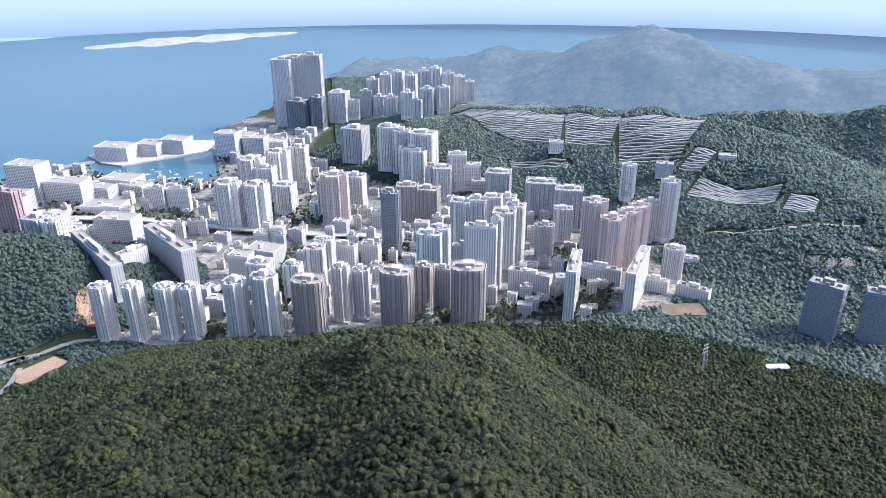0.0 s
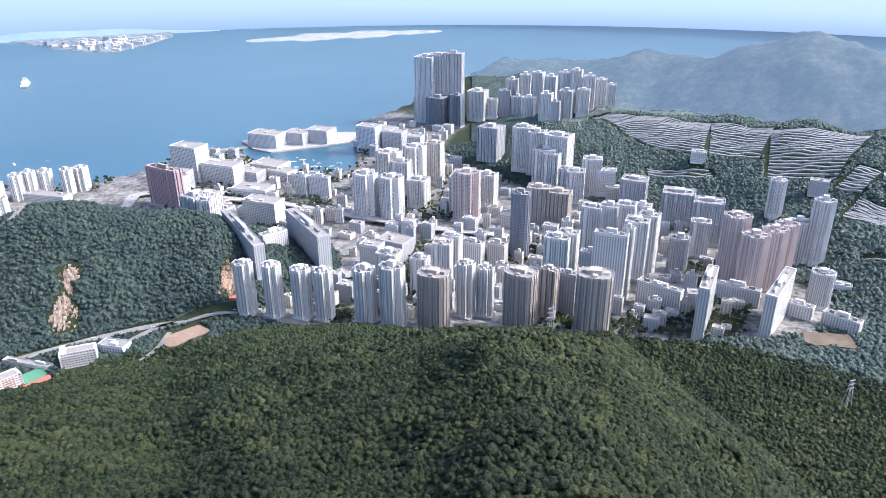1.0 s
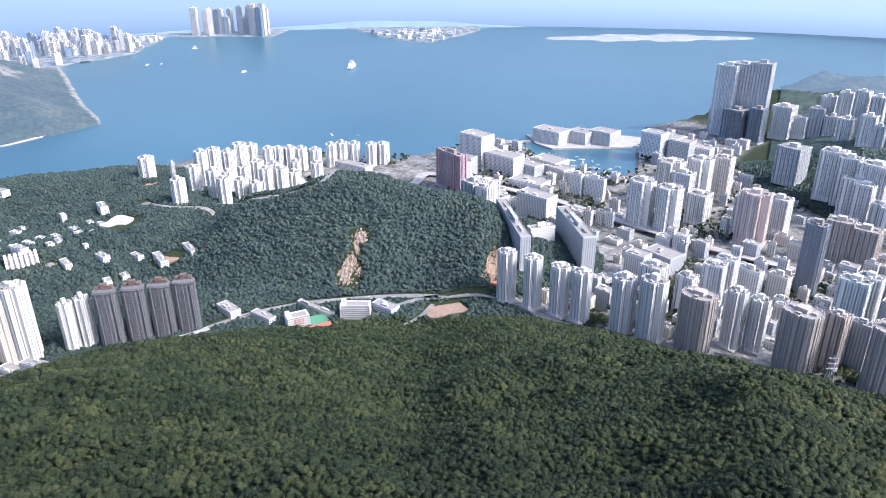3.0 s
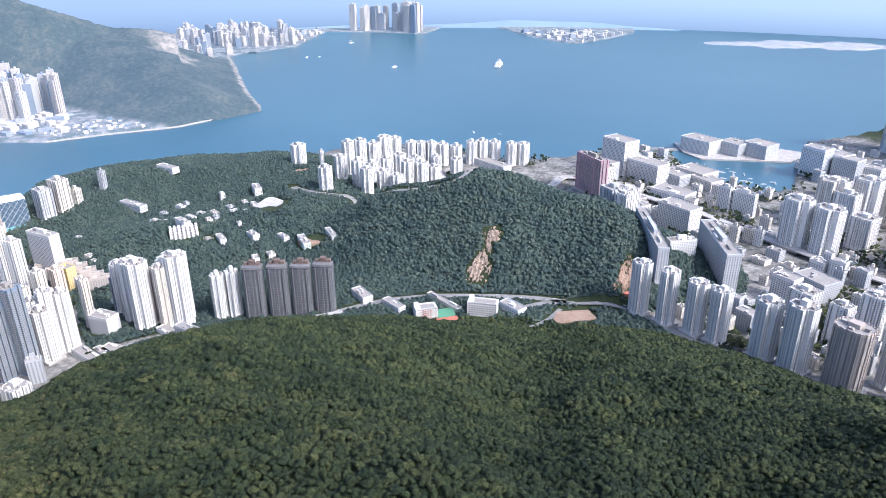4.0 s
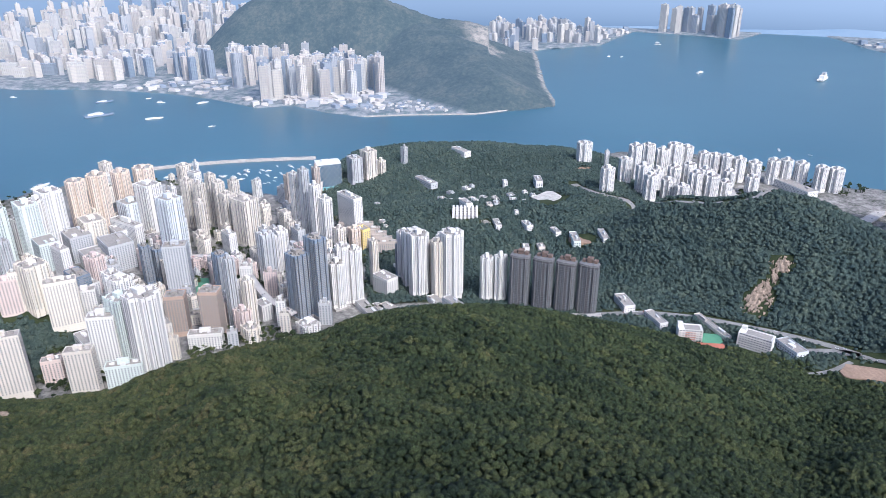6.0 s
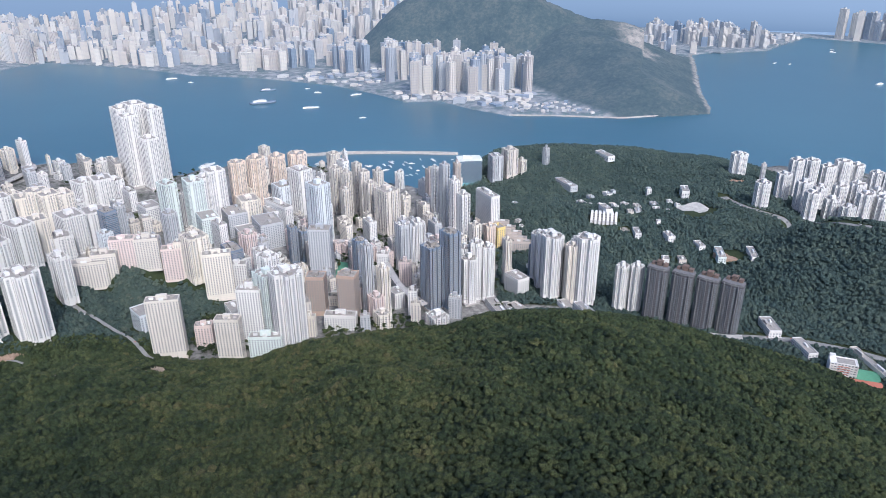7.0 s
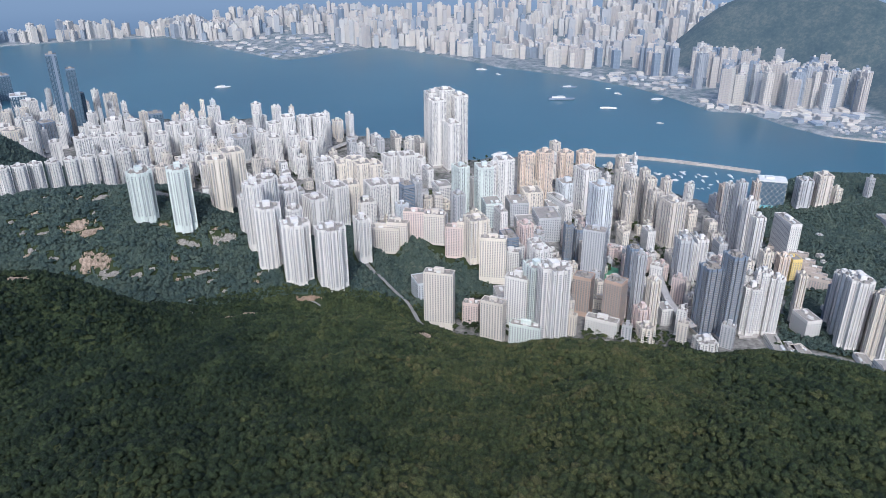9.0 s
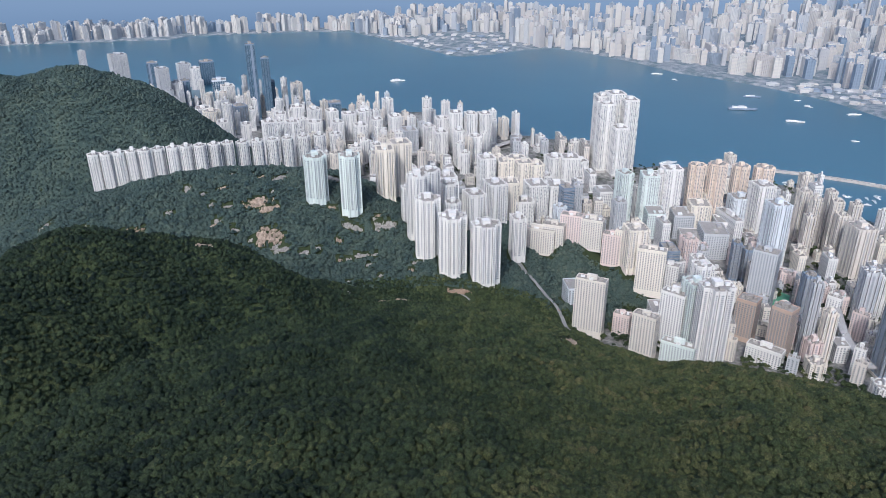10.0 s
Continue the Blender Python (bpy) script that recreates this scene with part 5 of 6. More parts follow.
# ---- bare rock on the slopes ----
def outcrop(x, y, w, d, mat, label, seed):
    """Bare rock and soil on a slope: a ragged broken skin with ribs and steps, scrub left standing in its gaps."""
    rng = random.Random(seed)
    a = math.atan2(x, -y) + rng.uniform(-0.4, 0.4)
    c, s = math.cos(a), math.sin(a)
    step = max(0.9, min(w, d) / 14)
    nx, ny = int(w * 0.72 / step), int(d * 0.72 / step)
    ph = [rng.uniform(0, 6.28) for _ in range(6)]
    index, verts, faces = {}, [], []

    def corner(i, j):
        if (i, j) not in index:
            px, py = (i + rng.uniform(-0.35, 0.35)) * step, (j + rng.uniform(-0.35, 0.35)) * step
            X, Y = x + px * c - py * s, y + px * s + py * c
            index[i, j] = len(verts)
            verts.append((X, Y, height(X, Y) + 1.6 + 0.35 * step * math.sin(px * 0.9 + ph[0]) + rng.uniform(-0.3, 0.9) * min(step, 1.6)))
        return index[i, j]

    for i in range(-nx, nx):
        for j in range(-ny, ny):
            u, v = i / max(nx, 1), j / max(ny, 1)
            rag = 0.22 * math.sin(5 * u + ph[1]) + 0.2 * math.sin(6 * v + 4 * u + ph[2]) + 0.16 * math.sin(13 * u - 7 * v + ph[3]) + 0.12 * math.sin(19 * v + ph[4])
            if math.hypot(u, v) + rag + rng.uniform(-0.3, 0.3) < 0.70:
                faces.append((corner(i, j), corner(i + 1, j), corner(i + 1, j + 1), corner(i, j + 1)))
    if not faces:
        faces.append((corner(0, 0), corner(1, 0), corner(1, 1), corner(0, 1)))
    for f in faces[:: max(1, len(faces) // 80)]:
        CLEARED.append((verts[f[0]][0], verts[f[0]][1], 1.3 * step + 2.0))
    ring = {}
    for f in faces:
        for p, q in zip(f, f[1:] + f[:1]):
            ring.pop((q, p)) if (q, p) in ring else ring.setdefault((p, q), 1)
    foot = {}
    for p, q in list(ring):
        for k in (p, q):
            if k not in foot:
                foot[k] = len(verts)
                verts.append((verts[k][0], verts[k][1], verts[k][2] - 4))
        faces.append((q, p, foot[p], foot[q]))
    return tagged(mesh_object("rock_outcrop", verts, faces, mat), label, "rock")


OCHRE, PALE_ROCK = "bare ochre rock scar on the wooded slope", "pale granite crag among scrub"
outcrop(-734, -453, 72, 34, ROCK, OCHRE, 1)
outcrop(-714, -217, 14, 18, ROCK, OCHRE, 2)
outcrop(-785, -752, 34, 22, ROCK, OCHRE, 3)
outcrop(-549, -632, 16, 12, ROCK, OCHRE, 4)
outcrop(-836, -815, 36, 18, ROCK, OCHRE, 5)
outcrop(-830, -789, 25, 11, ROCK, OCHRE, 6)
outcrop(-807, -949, 10, 14, STONE, PALE_ROCK, 7)
outcrop(-776, -718, 20, 8, STONE, PALE_ROCK, 8)
outcrop(-712, -546, 11, 9, STONE, PALE_ROCK, 9)
outcrop(-687, -513, 8, 7, STONE, PALE_ROCK, 10)
outcrop(-646, -1120, 15, 6, STONE, PALE_ROCK, 11)
outcrop(-663, -1040, 10, 8, STONE, PALE_ROCK, 12)
outcrop(-682, -974, 51, 9, SAND, OCHRE, 13)
outcrop(-768, -845, 10, 7, STONE, PALE_ROCK, 14)
outcrop(-925, -938, 22, 8, STONE, PALE_ROCK, 15)
outcrop(-836, -608, 18, 7, STONE, PALE_ROCK, 16)
outcrop(-787, -681, 13, 7, STONE, PALE_ROCK, 17)
outcrop(-749, -934, 10, 6, STONE, PALE_ROCK, 18)
outcrop(-592, -266, 8, 5, STONE, PALE_ROCK, 19)
outcrop(-573, -305, 5, 4, STONE, PALE_ROCK, 20)
outcrop(-744, 800, 30, 34, ROCK, OCHRE, 21)
outcrop(-749, 822, 10, 20, ROCK, OCHRE, 22)
outcrop(-762, 857, 24, 20, ROCK, OCHRE, 23)
outcrop(-755, 839, 7, 18, ROCK, OCHRE, 24)
outcrop(-729, -452, 62, 14, ROCK, OCHRE, 25)
outcrop(-721, -219, 10, 13, ROCK, OCHRE, 26)
outcrop(-829, -428, 25, 8, SAND, OCHRE, 27)
outcrop(-961, -753, 41, 15, STONE, PALE_ROCK, 28)
outcrop(-918, -835, 17, 8, STONE, PALE_ROCK, 29)
outcrop(-906, -604, 28, 14, STONE, PALE_ROCK, 30)
outcrop(-872, -652, 21, 9, STONE, PALE_ROCK, 31)
outcrop(-1458, 915, 23, 30, SAND, OCHRE, 32)
outcrop(-1224, 549, 14, 13, STONE, PALE_ROCK, 33)
outcrop(644, 1066, 21, 16, STONE, PALE_ROCK, 34)
outcrop(668, 1060, 24, 16, STONE, PALE_ROCK, 35)
outcrop(624, 1082, 19, 12, STONE, PALE_ROCK, 36)
outcrop(727, 1094, 34, 12, STONE, PALE_ROCK, 37)
outcrop(-81, 644, 15, 6, SAND, OCHRE, 38)
outcrop(-538, 935, 18, 54, SAND, "bare tan cut slope above the sports court", 39)

rng = random.Random(31)
for i in range(46):
    a, r = radians(rng.uniform(121, 139)), rng.uniform(960, 1290)
    outcrop(-math.sin(a) * r, math.cos(a) * r, rng.uniform(4, 13), rng.uniform(3, 6), rng.choice((STONE, STONE, ROCK)), PALE_ROCK, 60 + i)


# ---- stepped terraces on the hill ----
def terraces(name, tl, tr, br, bl, rows, label):
    """Rows of retaining walls and ledges across a slope, between four corners."""
    root = tagged(new(name), label, "terrace")
    for k in range(rows):
        u = (k + 0.5) / rows
        a = [tl[i] + (bl[i] - tl[i]) * u for i in (0, 1)]
        b = [tr[i] + (br[i] - tr[i]) * u for i in (0, 1)]
        n = max(4, int(math.hypot(b[0] - a[0], b[1] - a[1]) / 16))
        verts, faces = [], []
        L = math.hypot(*a) or 1
        ux, uy = -a[0] / L, -a[1] / L
        for i in range(n + 1):
            x, y = a[0] + (b[0] - a[0]) * i / n, a[1] + (b[1] - a[1]) * i / n
            bend = 5 * math.sin(i * 0.33 + k * 0.12) + 1.6 * math.sin(i * 1.7 + k * 2.1)
            x, y = x + ux * bend, y + uy * bend
            z = height(x, y)
            verts += [(x - ux * 3.6, y - uy * 3.6, z + 2.9), (x + ux * 2.0, y + uy * 2.0, z + 2.2), (x + ux * 2.3, y + uy * 2.3, z - 4), (x - ux * 3.6, y - uy * 3.6, z - 4)]
            CLEARED.append((x, y, 8))
        for i in range(n):
            for q in range(4):
                p, s = i * 4 + q, i * 4 + (q + 1) % 4
                faces.append((p, p + 4, s + 4, s))
        step = mesh_object("terrace_step", verts, faces, TERRACE, parent=root)
    return root


GRAVES = "rows of pale stone burial terraces on the hill"
terraces("hillside_terraces", (24, 2006), (325, 1874), (284, 1686), (168, 1786), 18, GRAVES)
terraces("hillside_terraces", (324, 1866), (458, 1801), (399, 1646), (299, 1696), 15, GRAVES)
terraces("hillside_terraces", (448, 1787), (643, 1709), (520, 1511), (405, 1575), 20, GRAVES)
terraces("hillside_terraces", (570, 1540), (602, 1511), (551, 1453), (515, 1491), 10, GRAVES)
terraces("hillside_terraces", (548, 1441), (664, 1316), (633, 1273), (506, 1393), 10, GRAVES)
terraces("hillside_terraces", (667, 1283), (704, 1249), (675, 1206), (635, 1241), 8, GRAVES)
terraces("hillside_terraces", (161, 1690), (293, 1648), (301, 1610), (165, 1658), 3, "pale terraced works on the hill foot")


# ---- buildings of a kind of their own ----
def umber_tower(x, y, z, h, turn):
    """A dark tower: bowed front with pale floor bands, slim link behind, red-brown crown and roof house."""
    root = tagged(new("umber_tower"), "dark grey-brown tower with pale floor bands and brown crown", "building", "umber towers")
    root.matrix_basis = pose(x, y, z - 3, 0, 0, turn)
    h += 3
    w, d = 30.0, 21.0
    front = [(-w / 2 + w * i / 8, -d / 2 - 2.6 * math.sin(math.pi * i / 8)) for i in range(9)]
    ring = front + [(w / 2, d * 0.2), (w * 0.3, d * 0.2), (w * 0.3, d / 2), (-w * 0.3, d / 2), (-w * 0.3, d * 0.2), (-w / 2, d * 0.2)]
    v, f = [], []
    prism(ring, 0, h - 5, v, f)
    mesh_object("body", v, f, WALLS["umber"], parent=root)
    gv, gf = openings(ring, 4, h - 6, 2.6, 3.0, False, 0.7)
    tagged(mesh_object("window_glazing", gv, gf, GLASS, parent=root), kind="stuff")
    v, f = [], []
    for k in range(int((h - 9) / 3)):
        prism([(px * 1.02, py * 1.03) for px, py in ring], 3.6 + k * 3, 4.0 + k * 3, v, f)
    tagged(mesh_object("floor_band", v, f, LEDGE, parent=root, label="pale balcony edges floor by floor"), kind="stuff")
    for px in (-w * 0.34, 0, w * 0.34):
        v, f = [], []
        box(v, f, px, -d / 2 - 2.6, 1.0, 1.8, 2, h - 5)
        mesh_object("pilaster", v, f, LEDGE, parent=root)
    v, f = [], []
    prism([(px * 1.03, py * 1.03) for px, py in ring], h - 5, h - 4, v, f)
    prism([(px * 0.97, py * 0.97) for px, py in ring], h - 4, h - 2.2, v, f)
    mesh_object("cornice", v, f, LEDGE, parent=root)
    for px, bw, hi in ((0, 8, 5.5), (-9, 5, 1.5), (9, 6, 2.2)):
        v, f = [], []
        box(v, f, px, 1, bw, d * 0.36, h - 2.2, h + hi)
        if px == 0:
            box(v, f, 0, 1, bw + 1.6, d * 0.42, h + hi - 2, h + hi - 1.2)
        mesh_object("roof_house", v, f, RUST, parent=root)
    TAKEN.append((x, y, 17))
    return root


for ux, uy, uh in ((-894, 462, 92), (-875, 493, 90), (-857, 523, 87), (-839, 552, 86)):
    umber_tower(ux, uy, 30, uh, math.degrees(math.atan2(uy, ux)) - 90 - 14)
umber_base = [(-868, 446), (-848, 474), (-830, 504), (-814, 536), (-808, 560)]
ribbon("tower_podium", umber_base, 9, CONCRETE, "long pale podium edge below dark towers", "podium", deck=37, thick=10, kind="")


def lattice_office(x, y, z, turn):
    """A blue glazed box wrapped in a white diagonal lattice, on a teal podium."""
    root = tagged(new("lattice_office"), "blue glass office block wrapped in white diagonal lattice", "building")
    root.matrix_basis = pose(x, y, z - 3, 0, 0, turn)
    w, d, lo, hi = 58.0, 40.0, 8.0, 64.0
    v, f = [], []
    box(v, f, 0, 0, w, d, 0, hi)
    mesh_object("body", v, f, CURTAIN, parent=root)
    v, f = [], []
    box(v, f, 0, -2, w * 1.2, d * 1.2, 0, lo)
    mesh_object("podium", v, f, AQUA, parent=root)
    v, f = [], []
    box(v, f, 0, 0, w * 1.01, d * 1.01, hi - 1, hi + 2)
    box(v, f, -6, 3, 18, 14, hi + 2, hi + 6)
    mesh_object("roof_edge", v, f, PALE, parent=root)
    for axis, wide, off in (("x", w, -d / 2 - 0.3), ("x", w, d / 2 + 0.3), ("y", d, -w / 2 - 0.3), ("y", d, w / 2 + 0.3)):
        cells, tiers = (5, 4) if axis == "x" else (4, 4)
        cw, ch = wide / cells, (hi - lo - 1) / tiers
        for i in range(cells):
            for j in range(tiers):
                for sgn in (1, -1):
                    a0 = -wide / 2 + i * cw
                    p, q = (a0, a0 + cw) if sgn > 0 else (a0 + cw, a0)
                    z0, z1, t = lo + j * ch, lo + (j + 1) * ch, 0.24
                    flat = [(p - t, z0), (p + t, z0), (q + t, z1), (q - t, z1)]
                    side = [off - 0.25, off + 0.25]
                    v = [((a, o, b) if axis == "x" else (o, a, b)) for o in side for a, b in flat]
                    f = [(0, 1, 2, 3), (7, 6, 5, 4), (0, 4, 5, 1), (1, 5, 6, 2), (2, 6, 7, 3), (3, 7, 4, 0)]
                    mesh_object("lattice_bar", v, f, PALE, parent=root)
    TAKEN.append((x, y, 30))


lattice_office(*(-1656, 317), 6, 100 - 12)


def stepped_school(x, y, z, turn):
    """Long white ribs that step down a slope below a flat block."""
    root = tagged(new("stepped_school"), "white hillside school with ribs stepping down the slope", "building")
    root.matrix_basis = pose(x, y, z, 0, 0, turn)
    for i in range(7):
        m = -24 + i * 8
        v = [(m + s, py, pz) for s in (-2.2, 2.2) for py, pz in ((14, -6), (14, 9), (6, 9), (-22, 1), (-22, -10))]
        f = [(0, 1, 2, 3, 4), (9, 8, 7, 6, 5)] + [(k, k + 5, (k + 1) % 5 + 5, (k + 1) % 5) for k in range(5)]
        mesh_object("rib", v, f, WALLS["white"], parent=root)
    for k in range(4):
        v, f = [], []
        box(v, f, 0, 10 - k * 8, 52, 8, -10, 5 - k * 2.4)
        mesh_object("terrace_floor", v, f, CONCRETE, parent=root)
    TAKEN.append((x, y, 36))


sx0, sy0 = (-1270, 522)
stepped_school(sx0, sy0, height(sx0, sy0) + 7, math.degrees(math.atan2(sy0, sx0)) - 90)


def classroom_block(x, y, z, w, d, storeys, turn, accent, label):
    """A white school: open galleries floor by floor, end walls, stair tower, roof court with parapet."""
    root = tagged(new("school_building"), label, "school")
    z = min(z, height(x, y))
    root.matrix_basis = pose(x, y, z - 4, 0, 0, turn)
    top = 4 + storeys * 3.6
    v, f = [], []
    box(v, f, 0, 1.2, w - 1, d - 2.4, 0, top)
    mesh_object("body", v, f, WALLS["white"], parent=root)
    for k in range(storeys):
        v, f = [], []
        box(v, f, 0, -d / 2 + 0.8, w - 1.2, 1.6, 4 + k * 3.6, 4.25 + k * 3.6)
        mesh_object("gallery", v, f, WALLS["white"], parent=root)
        for m, wide, paint in ((-w * 0.36, w * 0.26, WALLS["white"]), (0, w * 0.44, accent), (w * 0.36, w * 0.26, WALLS["white"])):
            v, f = [], []
            box(v, f, m, -d / 2 + 0.1, wide, 0.2, 4.25 + k * 3.6, 5.3 + k * 3.6)
            mesh_object("gallery_wall", v, f, paint, parent=root)
        gv, gf = [], []
        for i in range(int(w / 4)):
            m = -w / 2 + 2 + i * 4
            p = len(gv)
            gv += [(m, -d / 2 + 2.3, 5.2 + k * 3.6), (m + 2.6, -d / 2 + 2.3, 5.2 + k * 3.6), (m + 2.6, -d / 2 + 2.3, 7.0 + k * 3.6), (m, -d / 2 + 2.3, 7.0 + k * 3.6)]
            gf.append((p, p + 1, p + 2, p + 3))
        tagged(mesh_object("window_glazing", gv, gf, GLASS, parent=root), kind="stuff")
    for sx in (-1, 1):
        v, f = [], []
        box(v, f, sx * (w / 2 - 0.4), 0, 0.8, d, 0, top + 1.1)
        mesh_object("end_wall", v, f, WALLS["white"], parent=root)
    v, f = [], []
    box(v, f, -w / 2 + 4, d / 2 - 3, 7, 6, 0, top + 5)
    mesh_object("stair_tower", v, f, WALLS["white"], parent=root)
    v, f = [], []
    box(v, f, 3, 1, w - 12, d - 6, top, top + 0.3)
    mesh_object("roof_court", v, f, ROOF, parent=root)
    v, f = [], []
    box(v, f, 3, d / 2 - 0.3, w - 8, 0.5, top, top + 1.3)
    box(v, f, 3, -d / 2 + 2.0, w - 8, 0.5, top, top + 1.3)
    mesh_object("parapet", v, f, WALLS["white"], parent=root)
    TAKEN.append((x, y, 0.5 * max(w, d)))
    return root


FACING = math.degrees(math.atan2(640, -680)) - 90
classroom_block(-712, 648, 34, 34, 20, 5, FACING + 14, CLAY, "white school block with red gallery fronts beside a playground")
classroom_block(-657, 719, 34, 46, 20, 6, FACING - 14, WALLS["white"], "white school block with open galleries and roof court")


# ---- craft on the water ----
def boat(x, y, length, heading, tall=1.0, mat=None, label="small white motor boat with a cabin", name="boat"):
    root = new(name)
    root.matrix_basis = pose(x, y, 0, 0, 0, heading)
    tagged(root, label, "boat")
    b = length * 0.2
    ring = [(-length / 2, -b / 2), (length * 0.25, -b / 2), (length * 0.42, -b * 0.3), (length / 2, 0), (length * 0.42, b * 0.3), (length * 0.25, b / 2), (-length / 2, b / 2)]
    v, f = [], []
    prism([(p * 0.94, q * 0.8) for p, q in ring], -1, 0.02 * length, v, f)
    prism(ring, 0.02 * length, 0.075 * length, v, f)
    mesh_object("hull", v, f, mat or PALE, parent=root)
    v, f = [], []
    box(v, f, -length * 0.12, 0, length * 0.5, b * 0.75, 0.075 * length, (0.075 + 0.07 * tall) * length)
    mesh_object("cabin", v, f, PALE, parent=root)
    v, f = [], []
    box(v, f, -length * 0.05, 0, length * 0.22, b * 0.55, (0.075 + 0.07 * tall) * length, (0.075 + 0.12 * tall) * length)
    mesh_object("wheelhouse", v, f, METAL, parent=root)
    return root


boat(-2305, 2603, 124, 121, 1.6, PALE, label="large white passenger ship on the water", name="ship")
boat(-2634, 2224, 50, 109, 1)
boat(-3462, 2598, 35, 63, 1)
boat(-3194, 2104, 37, 126, 0.6)
boat(-3157, 2157, 31, 125, 0.6)
boat(-1521, 1604, 29, 143, 0.8)
boat(-2705, -268, 98, 105, 0.7, WALLS["slate"], label="grey dredging barge with deckhouse", name="barge")
boat(-2946, -266, 63, 105, 0.6, WALLS["slate"], label="grey work barge at anchor", name="barge")
boat(-2594, -89, 59, 96, 0.3, PALE, label="long pale cargo barge", name="barge")
boat(-2861, -65, 33, 61, 1.2)
boat(-3173, -604, 26, 70, 1.2)
boat(-3277, -703, 49, 107, 0.5)
boat(-2795, 82, 50, 118, 0.5)
boat(-2958, -108, 24, 112, 0.5)
boat(-2412, 89, 24, 97, 0.6)
boat(-2604, -1650, 65, 127, 0.8, label="white ferry on the water", name="ferry")
boat(-3534, 2650, 28, 23, 1)
boat(-1447, 1646, 14, 11, 0.8)
boat(-1923, -355, 55, 140, 0.7, label="white ferry by the waterfront", name="ferry")

# moored craft behind the breakwater and in the marina
rng = random.Random(5)
proto = boat(*(-1870, 141), 26, 30, 1.2, label="small moored fishing boat", name="moored_boat")
proto["group"] = "moored boats"
for az0, az1, r0, r1, n in ((80, 92, 1700, 1900, 54), (22, 27.5, 1850, 1990, 40), (19, 22, 1830, 1900, 8)):
    made = 0
    while made < n:
        a, r = radians(rng.uniform(az0, az1)), rng.uniform(r0, r1)
        x, y = -math.sin(a) * r, math.cos(a) * r
        if height(x, y) < -1:
            b = copy_thing(proto, pose(x, y, 0, 0, 0, rng.choice((20, 35, 110)) + rng.uniform(-12, 12)))
            b.scale = (rng.uniform(0.35, 0.85),) * 3
        made += 1


# ---- traffic on the roads ----
def car(colour):
    root = tagged(new("car"), "small %s saloon car on the road" % colour, "car", "cars on the roads")
    paint = {"white": PALE, "grey": METAL, "dark": ASPHALT, "red": CLAY}[colour]
    v, f = [], []
    prism([(-2.3, -0.9), (2.1, -0.9), (2.35, -0.6), (2.35, 0.6), (2.1, 0.9), (-2.3, 0.9)], 0.3, 0.95, v, f)
    mesh_object("body", v, f, paint, parent=root)
    v, f = [], []
    prism([(-1.5, -0.8), (0.9, -0.8), (0.9, 0.8), (-1.5, 0.8)], 0.95, 1.5, v, f)
    v = [(px * (0.82 if pz > 1 else 1), py * (0.85 if pz > 1 else 1), pz) for px, py, pz in v]
    mesh_object("cabin", v, f, GLASS, parent=root)
    for sx in (-1.4, 1.4):
        for sy in (-0.85, 0.85):
            ring = [(sx + 0.34 * math.cos(t * math.tau / 8), 0.34 + 0.34 * math.sin(t * math.tau / 8)) for t in range(8)]
            v = [(px, sy - 0.1, pz) for px, pz in ring] + [(px, sy + 0.1, pz) for px, pz in ring]
            f = [(i, (i + 1) % 8, 8 + (i + 1) % 8, 8 + i) for i in range(8)] + [tuple(range(8)), tuple(range(15, 7, -1))]
            mesh_object("wheel", v, f, ASPHALT, parent=root)
    return root


rng = random.Random(77)
protos = {}
for line, deck, n in TRAFFIC:
    for _ in range(n):
        i = rng.randint(1, len(line) - 2)
        (ax, ay), (bx, by) = line[i], line[i + 1]
        L = math.hypot(bx - ax, by - ay) or 1
        ux, uy, k, side = (bx - ax) / L, (by - ay) / L, rng.random(), rng.choice((-3, 3))
        x, y = ax + (bx - ax) * k - uy * side, ay + (by - ay) * k + ux * side
        m = pose(x, y, (height(x, y) + 0.4) if deck is None else deck + 0.02, 0, 0, math.degrees(math.atan2(uy, ux)) + (180 if side > 0 else 0))
        tint = rng.choice(("white", "white", "grey", "dark", "red"))
        if tint in protos:
            copy_thing(protos[tint], m)
        else:
            protos[tint] = car(tint)
            protos[tint].matrix_basis = m


# ---- pylons ----
def pylon(x, y, tall):
    root = new("power_pylon")
    z = height(x, y)
    root.matrix_basis = pose(x, y, z, 0, 0, 30)
    tagged(root, "grey steel lattice power pylon among trees", "pylon")
    for sx, sy in ((1, 1), (1, -1), (-1, -1), (-1, 1)):
        v, f = [], []
        prism([(sx * 4 - 0.35, sy * 4 - 0.35), (sx * 4 + 0.35, sy * 4 - 0.35), (sx * 4 + 0.35, sy * 4 + 0.35), (sx * 4 - 0.35, sy * 4 + 0.35)], 0, tall, v, f)
        v = [(p * (1 - 0.85 * q / tall), s * (1 - 0.85 * q / tall), q) for p, s, q in v]
        mesh_object("leg", v, f, METAL, parent=root)
    for k in (0.62, 0.76, 0.9):
        v, f = [], []
        box(v, f, 0, 0, 15 - 6 * k, 0.7, tall * k, tall * k + 0.8)
        mesh_object("crossarm", v, f, METAL, parent=root)
    for i in range(7):
        zz = tall * (i + 1) / 8
        w = 8 * (1 - 0.85 * zz / tall)
        v, f = [], []
        prism([(-w / 2, -w / 2), (w / 2, -w / 2), (w / 2, w / 2), (-w / 2, w / 2)], zz, zz + 0.35, v, f, False)
        mesh_object("brace", v, f, METAL, parent=root)
    CLEARED.append((x, y, 5))


pylon(*(-17, 690), 42)
pylon(*(350, 810), 42)


